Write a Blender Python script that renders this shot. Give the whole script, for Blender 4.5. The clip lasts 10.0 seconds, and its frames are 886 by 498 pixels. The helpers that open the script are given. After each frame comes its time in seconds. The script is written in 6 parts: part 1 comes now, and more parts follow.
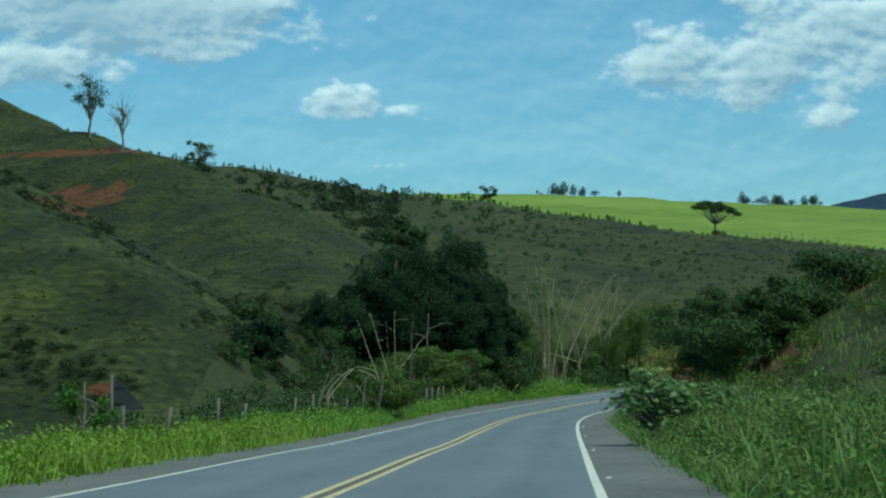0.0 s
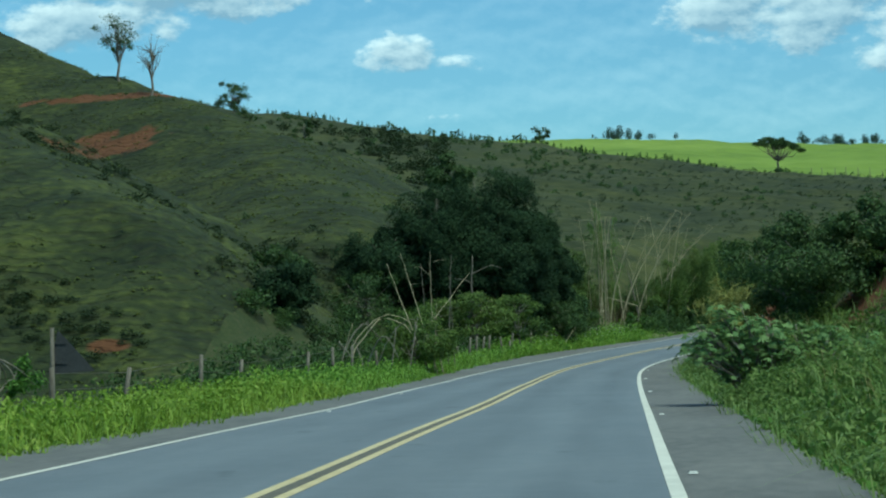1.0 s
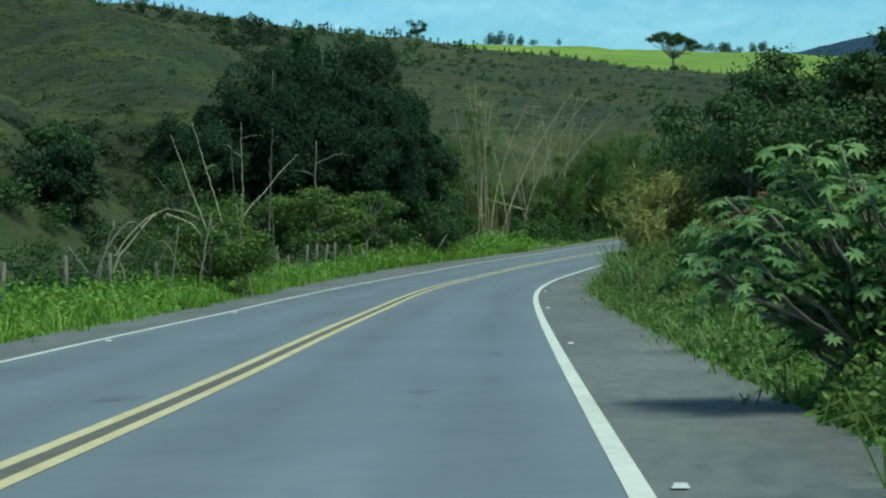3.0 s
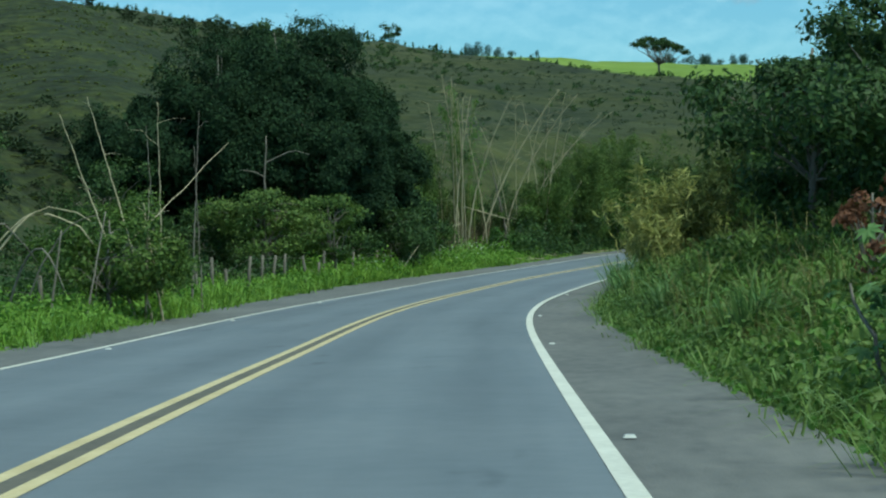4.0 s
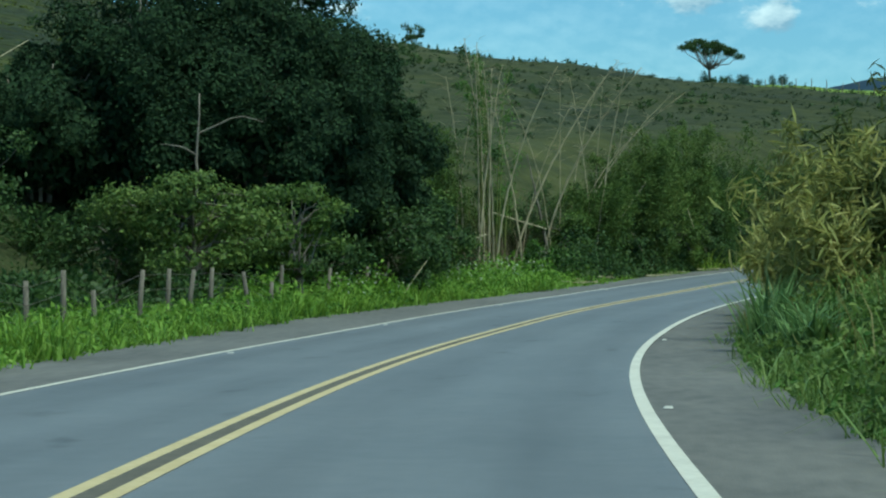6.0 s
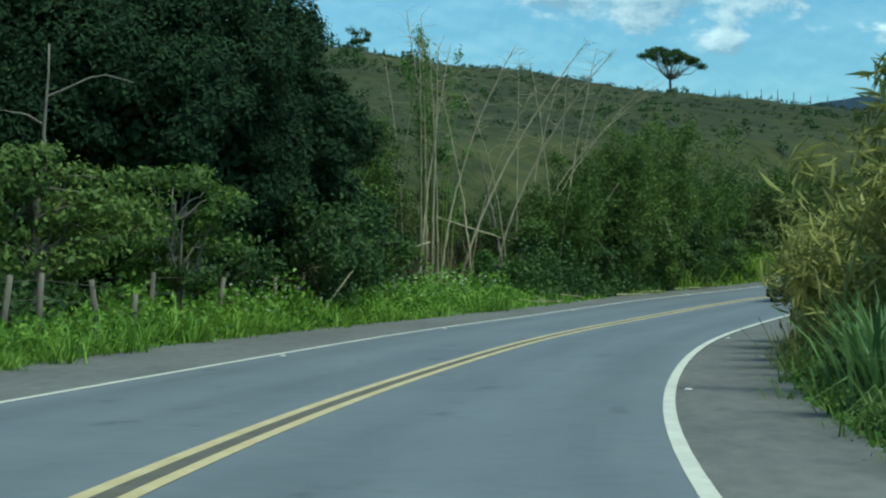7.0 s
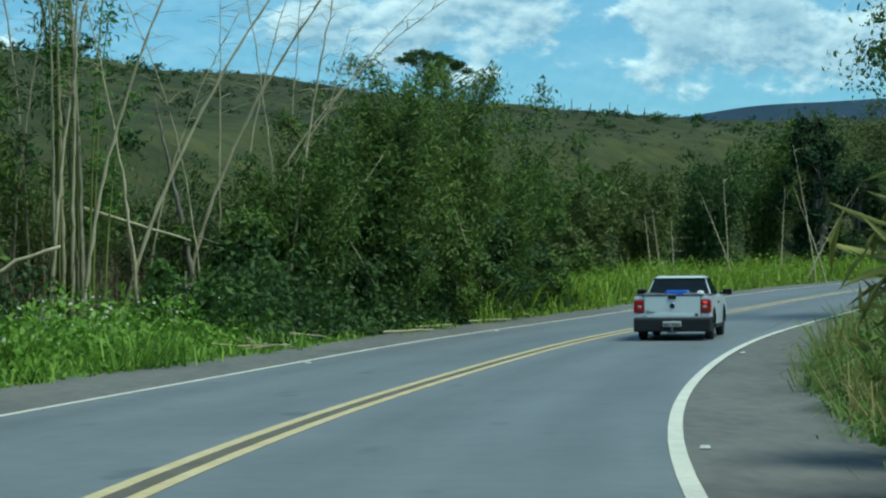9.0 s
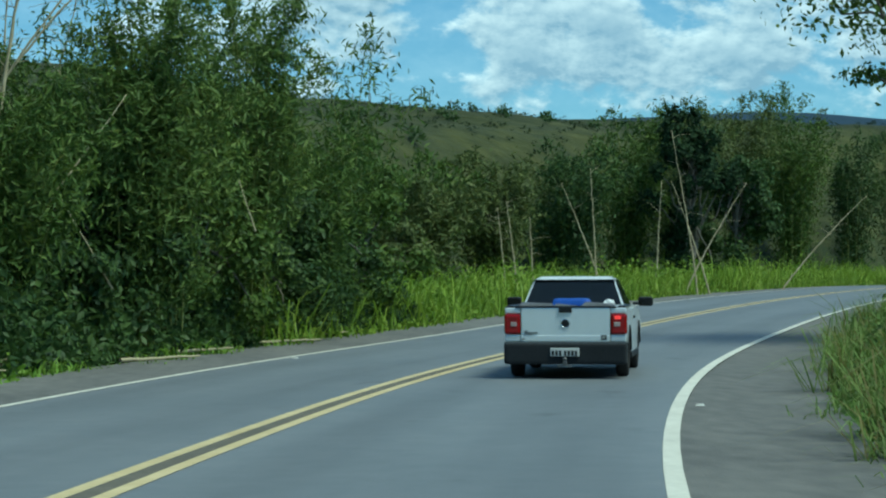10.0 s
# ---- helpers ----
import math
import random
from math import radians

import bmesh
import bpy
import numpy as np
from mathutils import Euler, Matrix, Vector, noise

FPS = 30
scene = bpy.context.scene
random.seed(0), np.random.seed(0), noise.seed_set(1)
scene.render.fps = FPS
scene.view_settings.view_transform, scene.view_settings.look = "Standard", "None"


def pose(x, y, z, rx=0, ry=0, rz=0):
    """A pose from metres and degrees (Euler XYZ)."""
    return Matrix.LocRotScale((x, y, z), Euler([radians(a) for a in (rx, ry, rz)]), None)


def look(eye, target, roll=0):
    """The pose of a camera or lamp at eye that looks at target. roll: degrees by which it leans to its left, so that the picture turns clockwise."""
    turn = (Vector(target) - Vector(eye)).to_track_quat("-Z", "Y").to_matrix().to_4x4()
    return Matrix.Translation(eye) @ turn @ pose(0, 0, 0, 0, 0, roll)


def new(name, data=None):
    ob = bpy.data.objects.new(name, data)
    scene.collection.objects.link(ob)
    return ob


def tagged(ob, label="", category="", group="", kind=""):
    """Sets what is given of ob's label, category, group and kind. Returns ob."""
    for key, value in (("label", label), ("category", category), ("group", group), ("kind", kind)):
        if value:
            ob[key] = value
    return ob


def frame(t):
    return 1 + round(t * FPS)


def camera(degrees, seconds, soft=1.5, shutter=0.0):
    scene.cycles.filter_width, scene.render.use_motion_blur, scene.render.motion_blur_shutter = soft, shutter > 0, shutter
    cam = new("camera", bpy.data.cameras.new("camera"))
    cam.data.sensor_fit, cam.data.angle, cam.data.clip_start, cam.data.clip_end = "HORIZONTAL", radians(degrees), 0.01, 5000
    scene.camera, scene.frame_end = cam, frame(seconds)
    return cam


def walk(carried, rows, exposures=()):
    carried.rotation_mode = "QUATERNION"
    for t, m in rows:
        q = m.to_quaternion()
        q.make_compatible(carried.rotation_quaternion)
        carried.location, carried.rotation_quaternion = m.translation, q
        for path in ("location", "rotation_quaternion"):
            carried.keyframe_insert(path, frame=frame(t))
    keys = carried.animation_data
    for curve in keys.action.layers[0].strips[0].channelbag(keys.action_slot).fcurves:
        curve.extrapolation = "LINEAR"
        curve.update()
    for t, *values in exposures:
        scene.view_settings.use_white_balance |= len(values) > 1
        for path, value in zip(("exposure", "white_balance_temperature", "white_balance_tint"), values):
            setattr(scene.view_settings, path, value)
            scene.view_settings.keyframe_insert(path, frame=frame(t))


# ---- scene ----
# camera path: seconds, place, yaw to the left, pitch up, roll
PATH = [
    (0.0, 0.00, -0.00, 1.280, 6.081, 2.998, -0.15),
    (0.5, -0.32, 6.66, 1.200, 6.881, 2.865, -0.64),
    (1.0, -0.67, 13.49, 1.111, 7.551, 1.757, -1.32),
    (1.5, -1.14, 20.58, 0.966, 7.331, 0.620, -1.68),
    (2.0, -1.56, 27.95, 0.839, 6.567, -0.351, -1.79),
    (2.5, -2.01, 35.56, 0.721, 5.545, -0.635, -1.59),
    (2.7, -2.21, 38.63, 0.692, 5.105, -0.613, -1.75),
    (3.0, -2.50, 43.18, 0.643, 4.546, -0.537, -0.94),
    (3.5, -3.00, 50.68, 0.530, 4.019, -0.317, -0.64),
    (3.8, -3.28, 55.16, 0.443, 3.915, -0.214, -0.90),
    (4.0, -3.45, 58.15, 0.441, 3.928, -0.178, -0.73),
    (4.5, -3.93, 65.54, 0.342, 4.166, -0.094, -0.57),
    (5.0, -4.42, 73.02, 0.240, 4.507, -0.024, -0.26),
    (5.5, -4.87, 80.80, 0.182, 4.720, 0.171, -0.05),
    (5.7, -5.01, 83.88, 0.144, 4.725, 0.294, -0.38),
    (6.0, -5.25, 88.43, 0.083, 4.612, 0.458, -0.08),
    (6.5, -5.66, 95.97, 0.004, 4.113, 0.687, 0.33),
    (6.8, -5.87, 100.50, -0.035, 3.640, 0.808, 0.80),
    (7.0, -6.00, 103.54, -0.052, 3.290, 0.926, 0.74),
    (7.5, -6.22, 111.27, -0.034, 2.331, 1.153, 0.64),
    (8.0, -6.30, 119.19, -0.098, 0.872, 1.515, 0.39),
    (8.5, -6.11, 127.31, -0.142, -0.935, 1.752, 0.16),
    (9.0, -5.60, 135.78, -0.117, -2.899, 1.888, -0.19),
    (9.5, -4.72, 144.69, -0.050, -4.937, 2.096, -0.25),
    (10.0, -3.68, 153.25, 0.057, -7.027, 2.217, 0.05),
]


def carried_pose(x, y, z, yaw, pitch, roll):
    return pose(x, y, z, 90 + pitch, 0, yaw) @ pose(0, 0, 0, 0, 0, roll)


cam = camera(22.2, 10.0, 2.2)
walk(cam, [(t, carried_pose(*row)) for t, *row in PATH], [(0.0, 0.20, 5400, -16), (0.7, 0.28, 5400, -16), (1.6, 0.47, 5400, -16), (3.2, 0.47, 5400, -16), (5.0, 0.43, 5400, -16), (7.0, 0.41, 5400, -16), (8.5, 0.43, 5400, -16), (10.0, 0.39, 5400, -16)])

# ---- world: sky with broken cumulus, and the sun ----
SUN_ELEV, SUN_AZ = 60.0, 132.0      # degrees; azimuth clockwise from +y
world = bpy.data.worlds.new("sky")
scene.world = world
world.use_nodes = True
wn, wl = world.node_tree.nodes, world.node_tree.links
wn.clear()


def wmath(op, a, b=None, clamp=False):
    m = wn.new("ShaderNodeMath")
    m.operation, m.use_clamp = op, clamp
    for k, v in ((0, a), (1, b)):
        if v is None:
            continue
        if isinstance(v, (int, float)):
            m.inputs[k].default_value = v
        else:
            wl.new(v, m.inputs[k])
    return m.outputs[0]


w_out = wn.new("ShaderNodeOutputWorld")
w_sky = wn.new("ShaderNodeTexSky")
w_sky.sky_type, w_sky.sun_disc = "NISHITA", False
w_sky.sun_elevation, w_sky.sun_rotation = radians(SUN_ELEV), radians(SUN_AZ)
w_sky.air_density, w_sky.dust_density, w_sky.ozone_density = 1.0, 0.6, 2.0
w_co = wn.new("ShaderNodeTexCoord")
w_sep = wn.new("ShaderNodeSeparateXYZ")
wl.new(w_co.outputs["Generated"], w_sep.inputs[0])
w_az = wmath("MULTIPLY", wmath("ARCTAN2", w_sep.outputs[0], w_sep.outputs[1]), 57.2958)
w_el = wmath("MULTIPLY", wmath("ARCSINE", w_sep.outputs[2]), 57.2958)


def cloud_noise(d_az, d_el, scale, detail, seed):
    v = wn.new("ShaderNodeCombineXYZ")
    wl.new(wmath("ADD", w_az, d_az), v.inputs[0])
    wl.new(wmath("MULTIPLY", wmath("ADD", w_el, d_el), 1.7), v.inputs[1])
    v.inputs[2].default_value = seed
    t = wn.new("ShaderNodeTexNoise")
    t.inputs["Scale"].default_value, t.inputs["Detail"].default_value, t.inputs["Roughness"].default_value = scale, detail, 0.58
    wl.new(v.outputs[0], t.inputs["Vector"])
    return t.outputs["Fac"]


# banks of cloud: azimuth, elevation, half width, half height (degrees), weight
BANKS = [(-8.7, 6.75, 1.5, 0.55, 1.15), (-7.2, 6.5, 0.8, 0.35, 0.9), (0.9, 7.6, 3.0, 1.3, 0.95), (4.0, 8.2, 3.4, 1.5, 1.05), (-14.0, 9.0, 5.6, 1.2, 1.3), (-17.0, 7.6, 3.4, 0.8, 1.1),
         (-7.2, 5.0, 1.2, 0.35, 0.5), (-4.8, 5.3, 1.3, 0.35, 0.5), (-2.5, 5.2, 1.4, 0.4, 0.5), (12.0, 7.4, 6.0, 2.0, 1.1), (18.0, 8.0, 5.0, 3.0, 0.8), (3.5, 6.2, 1.4, 0.5, 0.7)]


def cover(d_az, d_el):
    total = None
    for az, el, wa, we, weight in BANKS:
        dx = wmath("DIVIDE", wmath("ADD", w_az, d_az - az), wa)
        dy = wmath("DIVIDE", wmath("ADD", w_el, d_el - el), we)
        r2 = wmath("ADD", wmath("MULTIPLY", dx, dx), wmath("MULTIPLY", dy, dy))
        g = wmath("MULTIPLY", wmath("POWER", 2.718, wmath("MULTIPLY", r2, -0.8)), weight)
        total = g if total is None else wmath("MAXIMUM", total, g)
    return total


def density(d_az, d_el):
    n = wmath("ADD", wmath("MULTIPLY", cloud_noise(d_az, d_el, 0.55, 9, 3.1), 0.75), wmath("MULTIPLY", cloud_noise(d_az, d_el, 0.2, 3, 8.4), 0.25))
    return wmath("ADD", wmath("MULTIPLY", cover(d_az, d_el), 0.42), wmath("MULTIPLY", wmath("SUBTRACT", n, 0.5), 1.15))


d0, d1 = density(0, 0), density(-0.10, 0.2)
w_alpha = wn.new("ShaderNodeMapRange")
w_alpha.interpolation_type = "SMOOTHSTEP"
w_alpha.inputs["From Min"].default_value, w_alpha.inputs["From Max"].default_value = 0.19, 0.36
wl.new(d0, w_alpha.inputs["Value"])
w_lit = wn.new("ShaderNodeMapRange")
w_lit.inputs["From Min"].default_value, w_lit.inputs["From Max"].default_value = -0.09, 0.14
wl.new(wmath("SUBTRACT", d0, d1), w_lit.inputs["Value"])
w_cl = wn.new("ShaderNodeMix")
w_cl.data_type = "RGBA"
w_cl.inputs["A"].default_value, w_cl.inputs["B"].default_value = (2.7, 3.7, 4.6, 1), (9.0, 9.2, 8.9, 1)
w_deep = wn.new("ShaderNodeMapRange")
w_deep.inputs["From Min"].default_value, w_deep.inputs["From Max"].default_value, w_deep.inputs["To Min"].default_value, w_deep.inputs["To Max"].default_value = 0.28, 0.60, 1.0, 0.25
wl.new(d0, w_deep.inputs["Value"])
wl.new(wmath("MULTIPLY", w_lit.outputs[0], w_deep.outputs[0]), w_cl.inputs["Factor"])
w_mix = wn.new("ShaderNodeMix")
w_mix.data_type = "RGBA"
veil = wmath("MULTIPLY", cloud_noise(4.0, 2.0, 0.09, 3, 1.7), 0.22)
wl.new(wmath("MAXIMUM", wmath("MULTIPLY", w_alpha.outputs[0], 0.88), veil), w_mix.inputs["Factor"])
w_blue = wn.new("ShaderNodeMix")
w_blue.data_type, w_blue.blend_type = "RGBA", "MULTIPLY"
w_blue.inputs["Factor"].default_value, w_blue.inputs["B"].default_value = 1.0, (0.64, 0.85, 0.93, 1)
wl.new(w_sky.outputs[0], w_blue.inputs["A"])
wl.new(w_blue.outputs["Result"], w_mix.inputs["A"])
wl.new(w_cl.outputs["Result"], w_mix.inputs["B"])
w_bg = wn.new("ShaderNodeBackground")
w_bg.inputs["Strength"].default_value = 0.092
wl.new(w_mix.outputs["Result"], w_bg.inputs["Color"])
wl.new(w_bg.outputs[0], w_out.inputs["Surface"])
sun = new("sun", bpy.data.lights.new("sun", "SUN"))
sun.data.energy, sun.data.angle, sun.data.color = 3.0, radians(22), (1.0, 0.90, 0.72)
sun.matrix_world = look((300 * math.sin(radians(SUN_AZ)), 300 * math.cos(radians(SUN_AZ)), 300 * math.tan(radians(SUN_ELEV))), (0, 0, 0))

# ---- road geometry ----
KNOT0, KNOT = -10.0, 15.0
CURV = [-0.00162, 0.00177, 0.00246, -0.00018, -0.00011, 0.00013, -0.00033, -0.00028, -0.00246, -0.0039, -0.00282, -0.00546, -0.00434, -0.00564, -0.00323, -0.00219, -0.00214, -0.00202, -0.00202, -0.004, -0.004]
RISE = [0.193, 0.0, -0.251, -0.484, -0.664, -0.908, -1.049, -1.221, -1.323, -1.37, -1.328, -1.156, -0.903, -0.458, 0.011, 0.628, 1.241, 1.795, 2.337, 2.77, 3.1, 3.2]
S = np.arange(-60.0, 421.0, 1.0)
_k = np.interp(S, KNOT0 + KNOT * np.arange(len(CURV)), CURV, left=0.0)
_k[S < KNOT0] = 0
I0 = int(np.argmin(abs(S)))
HEAD = np.cumsum(_k)
HEAD -= HEAD[I0]
CX, CY = np.cumsum(-np.sin(HEAD)), np.cumsum(np.cos(HEAD))
CX, CY = CX - CX[I0] - 3.917, CY - CY[I0]
_z = np.interp(S, KNOT0 + KNOT * np.arange(len(RISE)), RISE)
CZ = np.convolve(np.pad(_z, 7, mode="edge"), np.ones(15) / 15, "valid")
NX, NY = np.cos(HEAD), np.sin(HEAD)


def on_road(s, lat):
    """World x, y, z of the road's surface at s metres along it and lat metres to the right of its middle."""
    f = lambda a: np.interp(s, S, a)
    return f(CX) + lat * f(NX), f(CY) + lat * f(NY), f(CZ)


def to_road(x, y):
    """s, lat and road height for world places (arrays)."""
    x, y = np.atleast_1d(np.asarray(x, float)), np.atleast_1d(np.asarray(y, float))
    s, lat, zz = np.empty_like(x), np.empty_like(x), np.empty_like(x)
    for a in range(0, len(x), 4000):
        b = slice(a, a + 4000)
        d = (x[b, None] - CX) ** 2 + (y[b, None] - CY) ** 2
        i = d.argmin(1)
        dx, dy = x[b] - CX[i], y[b] - CY[i]
        s[b], lat[b], zz[b] = S[i] + dx * -NY[i] + dy * NX[i], dx * NX[i] + dy * NY[i], CZ[i]
        far = np.sqrt(d.min(1))
        lat[b] = np.where(abs(lat[b]) < far - 2, np.sign(lat[b] + 1e-6) * far, lat[b])
    return s, lat, zz


# ---- the lie of the land ----
def crest(x, y, points, near, far, spread=0.0):
    """Height of a ridge whose crest runs through a few points: it falls off by the slope near on the viewer's side and far behind."""
    p = np.array(points, float)
    best = np.full(len(x), -1e3)
    for a, b in zip(p[:-1], p[1:]):
        ab = b[:2] - a[:2]
        t = np.clip(((x - a[0]) * ab[0] + (y - a[1]) * ab[1]) / (ab @ ab), 0, 1)
        dx, dy = x - a[0] - t * ab[0], y - a[1] - t * ab[1]
        side = ab[0] * dy - ab[1] * dx
        d = np.sqrt(dx * dx + dy * dy + spread ** 2) - spread
        best = np.maximum(best, a[2] + t * (b[2] - a[2]) - d * np.where(side > 0, far, near))
    return best


def scarp(x, y, points, near, far):
    """Height of a long rise across the view: it climbs towards a crest line given by a few points and falls behind it."""
    p = np.array(points, float)
    cy, cz = np.interp(x, p[:, 0], p[:, 1]), np.interp(x, p[:, 0], p[:, 2])
    d = cy - y
    return cz - np.where(d > 0, np.sqrt((near * d) ** 2 + 1) - 1, -far * d)


def smax(a, b, k):
    h = np.clip(0.5 + 0.5 * (a - b) / k, 0, 1)
    return b + (a - b) * h + k * h * (1 - h)


SPUR = [(-24, 138, -3), (-27, 165, 7.5), (-46, 225, 19.5), (-72, 260, 29), (-86, 274, 34.8), (-130, 315, 53), (-260, 380, 95)]
LOBE = [(-26, 112, -2.5), (-30, 126, 4.4), (-36.6, 133, 8.8), (-44, 143, 12.2), (-62, 160, 21), (-110, 190, 38), (-220, 240, 66)]
BACK = [(-320, 520, 85), (-87, 421, 39.5), (-58, 406, 34.0), (-20, 384, 27.0), (6, 366, 22.2), (31, 358, 19.3), (75, 350, 18.5), (150, 340, 17), (320, 330, 14)]
FIELD = [(-600, 1000, 90), (-130, 960, 76), (-50, 945, 73), (80, 930, 65), (300, 900, 56), (700, 900, 50)]
MOUNT = [(-280, 2200, 40), (70, 2150, 138), (205, 2150, 168), (380, 2150, 196), (540, 2150, 205), (900, 2100, 198), (1500, 2100, 180)]


def bumps(x, y, z, size, seed=0.0):
    return np.array([noise.noise((a / size + seed, b / size, c / size)) for a, b, c in zip(x, y, z)])


def land(x, y, rough=True):
    """Height of the ground at world places (arrays)."""
    x, y = np.atleast_1d(np.asarray(x, float)), np.atleast_1d(np.asarray(y, float))
    s, lat, zr = to_road(x, y)
    a = abs(lat)
    base = zr - 0.10 - 0.25 * np.clip(1 - (a - 3) / 2.0, 0, 1)
    left = lat < 0
    base = np.where(left, base - 0.8 * np.clip((a - 8) / 8, 0, 1), base)
    cut = np.clip((lat - 6.0) / 7.0, 0, 1) * np.interp(s, [-60, 10, 35, 62, 80, 100, 150, 260], [1.4, 1.0, 0.35, 0.5, 1.5, 3.2, 2.0, 1.5])
    cut = cut + np.clip((lat - 11) / 6, 0, 1) * np.interp(s, [72, 92, 128, 150], [0, 3.4, 3.4, 0])
    base = base + np.where(left, 0, cut)
    z = smax(base, crest(x, y, SPUR, 0.62, 0.55, 6), 1.5)
    z = smax(z, crest(x, y, LOBE, 0.55, 0.75, 3), 1.0)
    z = smax(z, scarp(x, y, BACK, 0.125, 0.12), 2)
    z = smax(z, scarp(x, y, FIELD, 0.10, 0.1), 5)
    z = smax(z, scarp(x, y, MOUNT, 0.4, 0.3), 10)
    clear = np.clip((a - np.where(s > 190, 12.0, 8.0)) / 15, 0, 1)
    clear = clear * clear * (3 - 2 * clear)
    z = base + (z - base) * clear
    if rough:
        away = np.clip((a - 9) / 15, 0, 1)
        z = z + away * (bumps(x, y, z, 14) * 0.9 + bumps(x, y, z, 4.5, 7) * 0.35)
        # cattle terraces round the two near hills
        near = away * (y < 300) * (x < -18)
        warp = bumps(x, y, 0 * z, 9, 3)
        z = z + near * 0.22 * bumps(x, y, 0 * z, 2.1, 21)
        z = z + near * np.clip(0.07 + 0.2 * warp, 0, 0.2) * np.sin(2 * np.pi * z / 1.5 + 7 * warp)
    return z


# ---- building helpers ----
def mesh_of(name, verts, faces):
    """A mesh from vertex rows and equal-sided faces, all as arrays."""
    verts, faces = np.asarray(verts, np.float32), np.asarray(faces, np.int32)
    m = bpy.data.meshes.new(name)
    n, k = faces.shape
    m.vertices.add(len(verts))
    m.vertices.foreach_set("co", verts.ravel())
    m.loops.add(n * k)
    m.loops.foreach_set("vertex_index", faces.ravel())
    m.polygons.add(n)
    m.polygons.foreach_set("loop_start", np.arange(0, n * k, k, dtype=np.int32))
    m.update(calc_edges=True)
    return m


def put(name, mesh, material, parent=None, label="", smooth=False):
    ob = new(name, mesh)
    if material:
        mesh.materials.append(material)
    if smooth:
        mesh.polygons.foreach_set("use_smooth", np.ones(len(mesh.polygons), bool))
    if parent:
        ob.parent = parent
    if label:
        ob["label"] = label
    return ob


def part(name, bm, material, parent, label="", smooth=False):
    m = bpy.data.meshes.new(name)
    bm.to_mesh(m)
    bm.free()
    return put(name, m, material, parent, label, smooth)


def thing(name, place, label, category, group="", kind=""):
    ob = new(name)
    ob.matrix_world = place if isinstance(place, Matrix) else Matrix.Translation(place)
    return tagged(ob, label, category, group, kind)


def strip(s, lat0, lat1, lift):
    """A ribbon along the road between two offsets."""
    lat0, lat1 = np.broadcast_to(lat0, s.shape), np.broadcast_to(lat1, s.shape)
    a, b = np.stack(on_road(s, lat0), 1), np.stack(on_road(s, lat1), 1)
    a[:, 2] += lift
    b[:, 2] += lift
    v = np.stack([a, b], 1).reshape(-1, 3)
    i = np.arange(len(s) - 1) * 2
    return v, np.stack([i, i + 1, i + 3, i + 2], 1)


# ---- materials ----
def material(name, colours, scale=1.0, rough=0.9, bump=0.0, bump_scale=None, detail=6.0, metal=0.0, spec=0.3, island=0.0, coat=0.0, stretch=(1, 1, 1)):
    """A surface whose colour wanders between the given ones at two scales; island: how much each loose piece differs."""
    m = bpy.data.materials.new(name)
    m.use_nodes = True
    nt = m.node_tree
    n, l = nt.nodes, nt.links
    p = n["Principled BSDF"]
    co = n.new("ShaderNodeTexCoord")
    mp = n.new("ShaderNodeMapping")
    mp.inputs["Scale"].default_value = stretch
    l.new(co.outputs["Object"], mp.inputs[0])
    big, small = n.new("ShaderNodeTexNoise"), n.new("ShaderNodeTexNoise")
    for t, sc in ((big, scale), (small, scale * 9)):
        l.new(mp.outputs[0], t.inputs["Vector"])
        t.inputs["Scale"].default_value, t.inputs["Detail"].default_value = sc, detail
    mix = n.new("ShaderNodeMath")
    mix.operation = "ADD"
    l.new(big.outputs["Fac"], mix.inputs[0])
    l.new(small.outputs["Fac"], mix.inputs[1])
    half = n.new("ShaderNodeMath")
    half.operation = "MULTIPLY"
    half.inputs[1].default_value = 0.5
    l.new(mix.outputs[0], half.inputs[0])
    fac = half.outputs[0]
    if island:
        geo = n.new("ShaderNodeNewGeometry")
        blend = n.new("ShaderNodeMix")
        blend.inputs["Factor"].default_value = island
        remap = n.new("ShaderNodeMapRange")
        remap.inputs["To Min"].default_value, remap.inputs["To Max"].default_value = 0.3, 0.7
        l.new(geo.outputs["Random Per Island"], remap.inputs["Value"])
        l.new(fac, blend.inputs["A"])
        l.new(remap.outputs[0], blend.inputs["B"])
        fac = blend.outputs["Result"]
    ramp = n.new("ShaderNodeValToRGB")
    l.new(fac, ramp.inputs[0])
    els = ramp.color_ramp.elements
    while len(els) < len(colours):
        els.new(0.5)
    for i, c in enumerate(colours):
        els[i].position = 0.34 + 0.32 * i / max(1, len(colours) - 1)
        els[i].color = (*c, 1)
    l.new(ramp.outputs[0], p.inputs["Base Color"])
    p.inputs["Roughness"].default_value, p.inputs["Metallic"].default_value = rough, metal
    p.inputs["Specular IOR Level"].default_value, p.inputs["Coat Weight"].default_value = spec, coat
    if bump:
        bt = n.new("ShaderNodeTexNoise")
        bt.inputs["Scale"].default_value, bt.inputs["Detail"].default_value = bump_scale or scale * 12, 8
        l.new(mp.outputs[0], bt.inputs["Vector"])
        b = n.new("ShaderNodeBump")
        b.inputs["Strength"].default_value, b.inputs["Distance"].default_value = 0.8, bump
        l.new(bt.outputs["Fac"], b.inputs["Height"])
        l.new(b.outputs[0], p.inputs["Normal"])
    return m


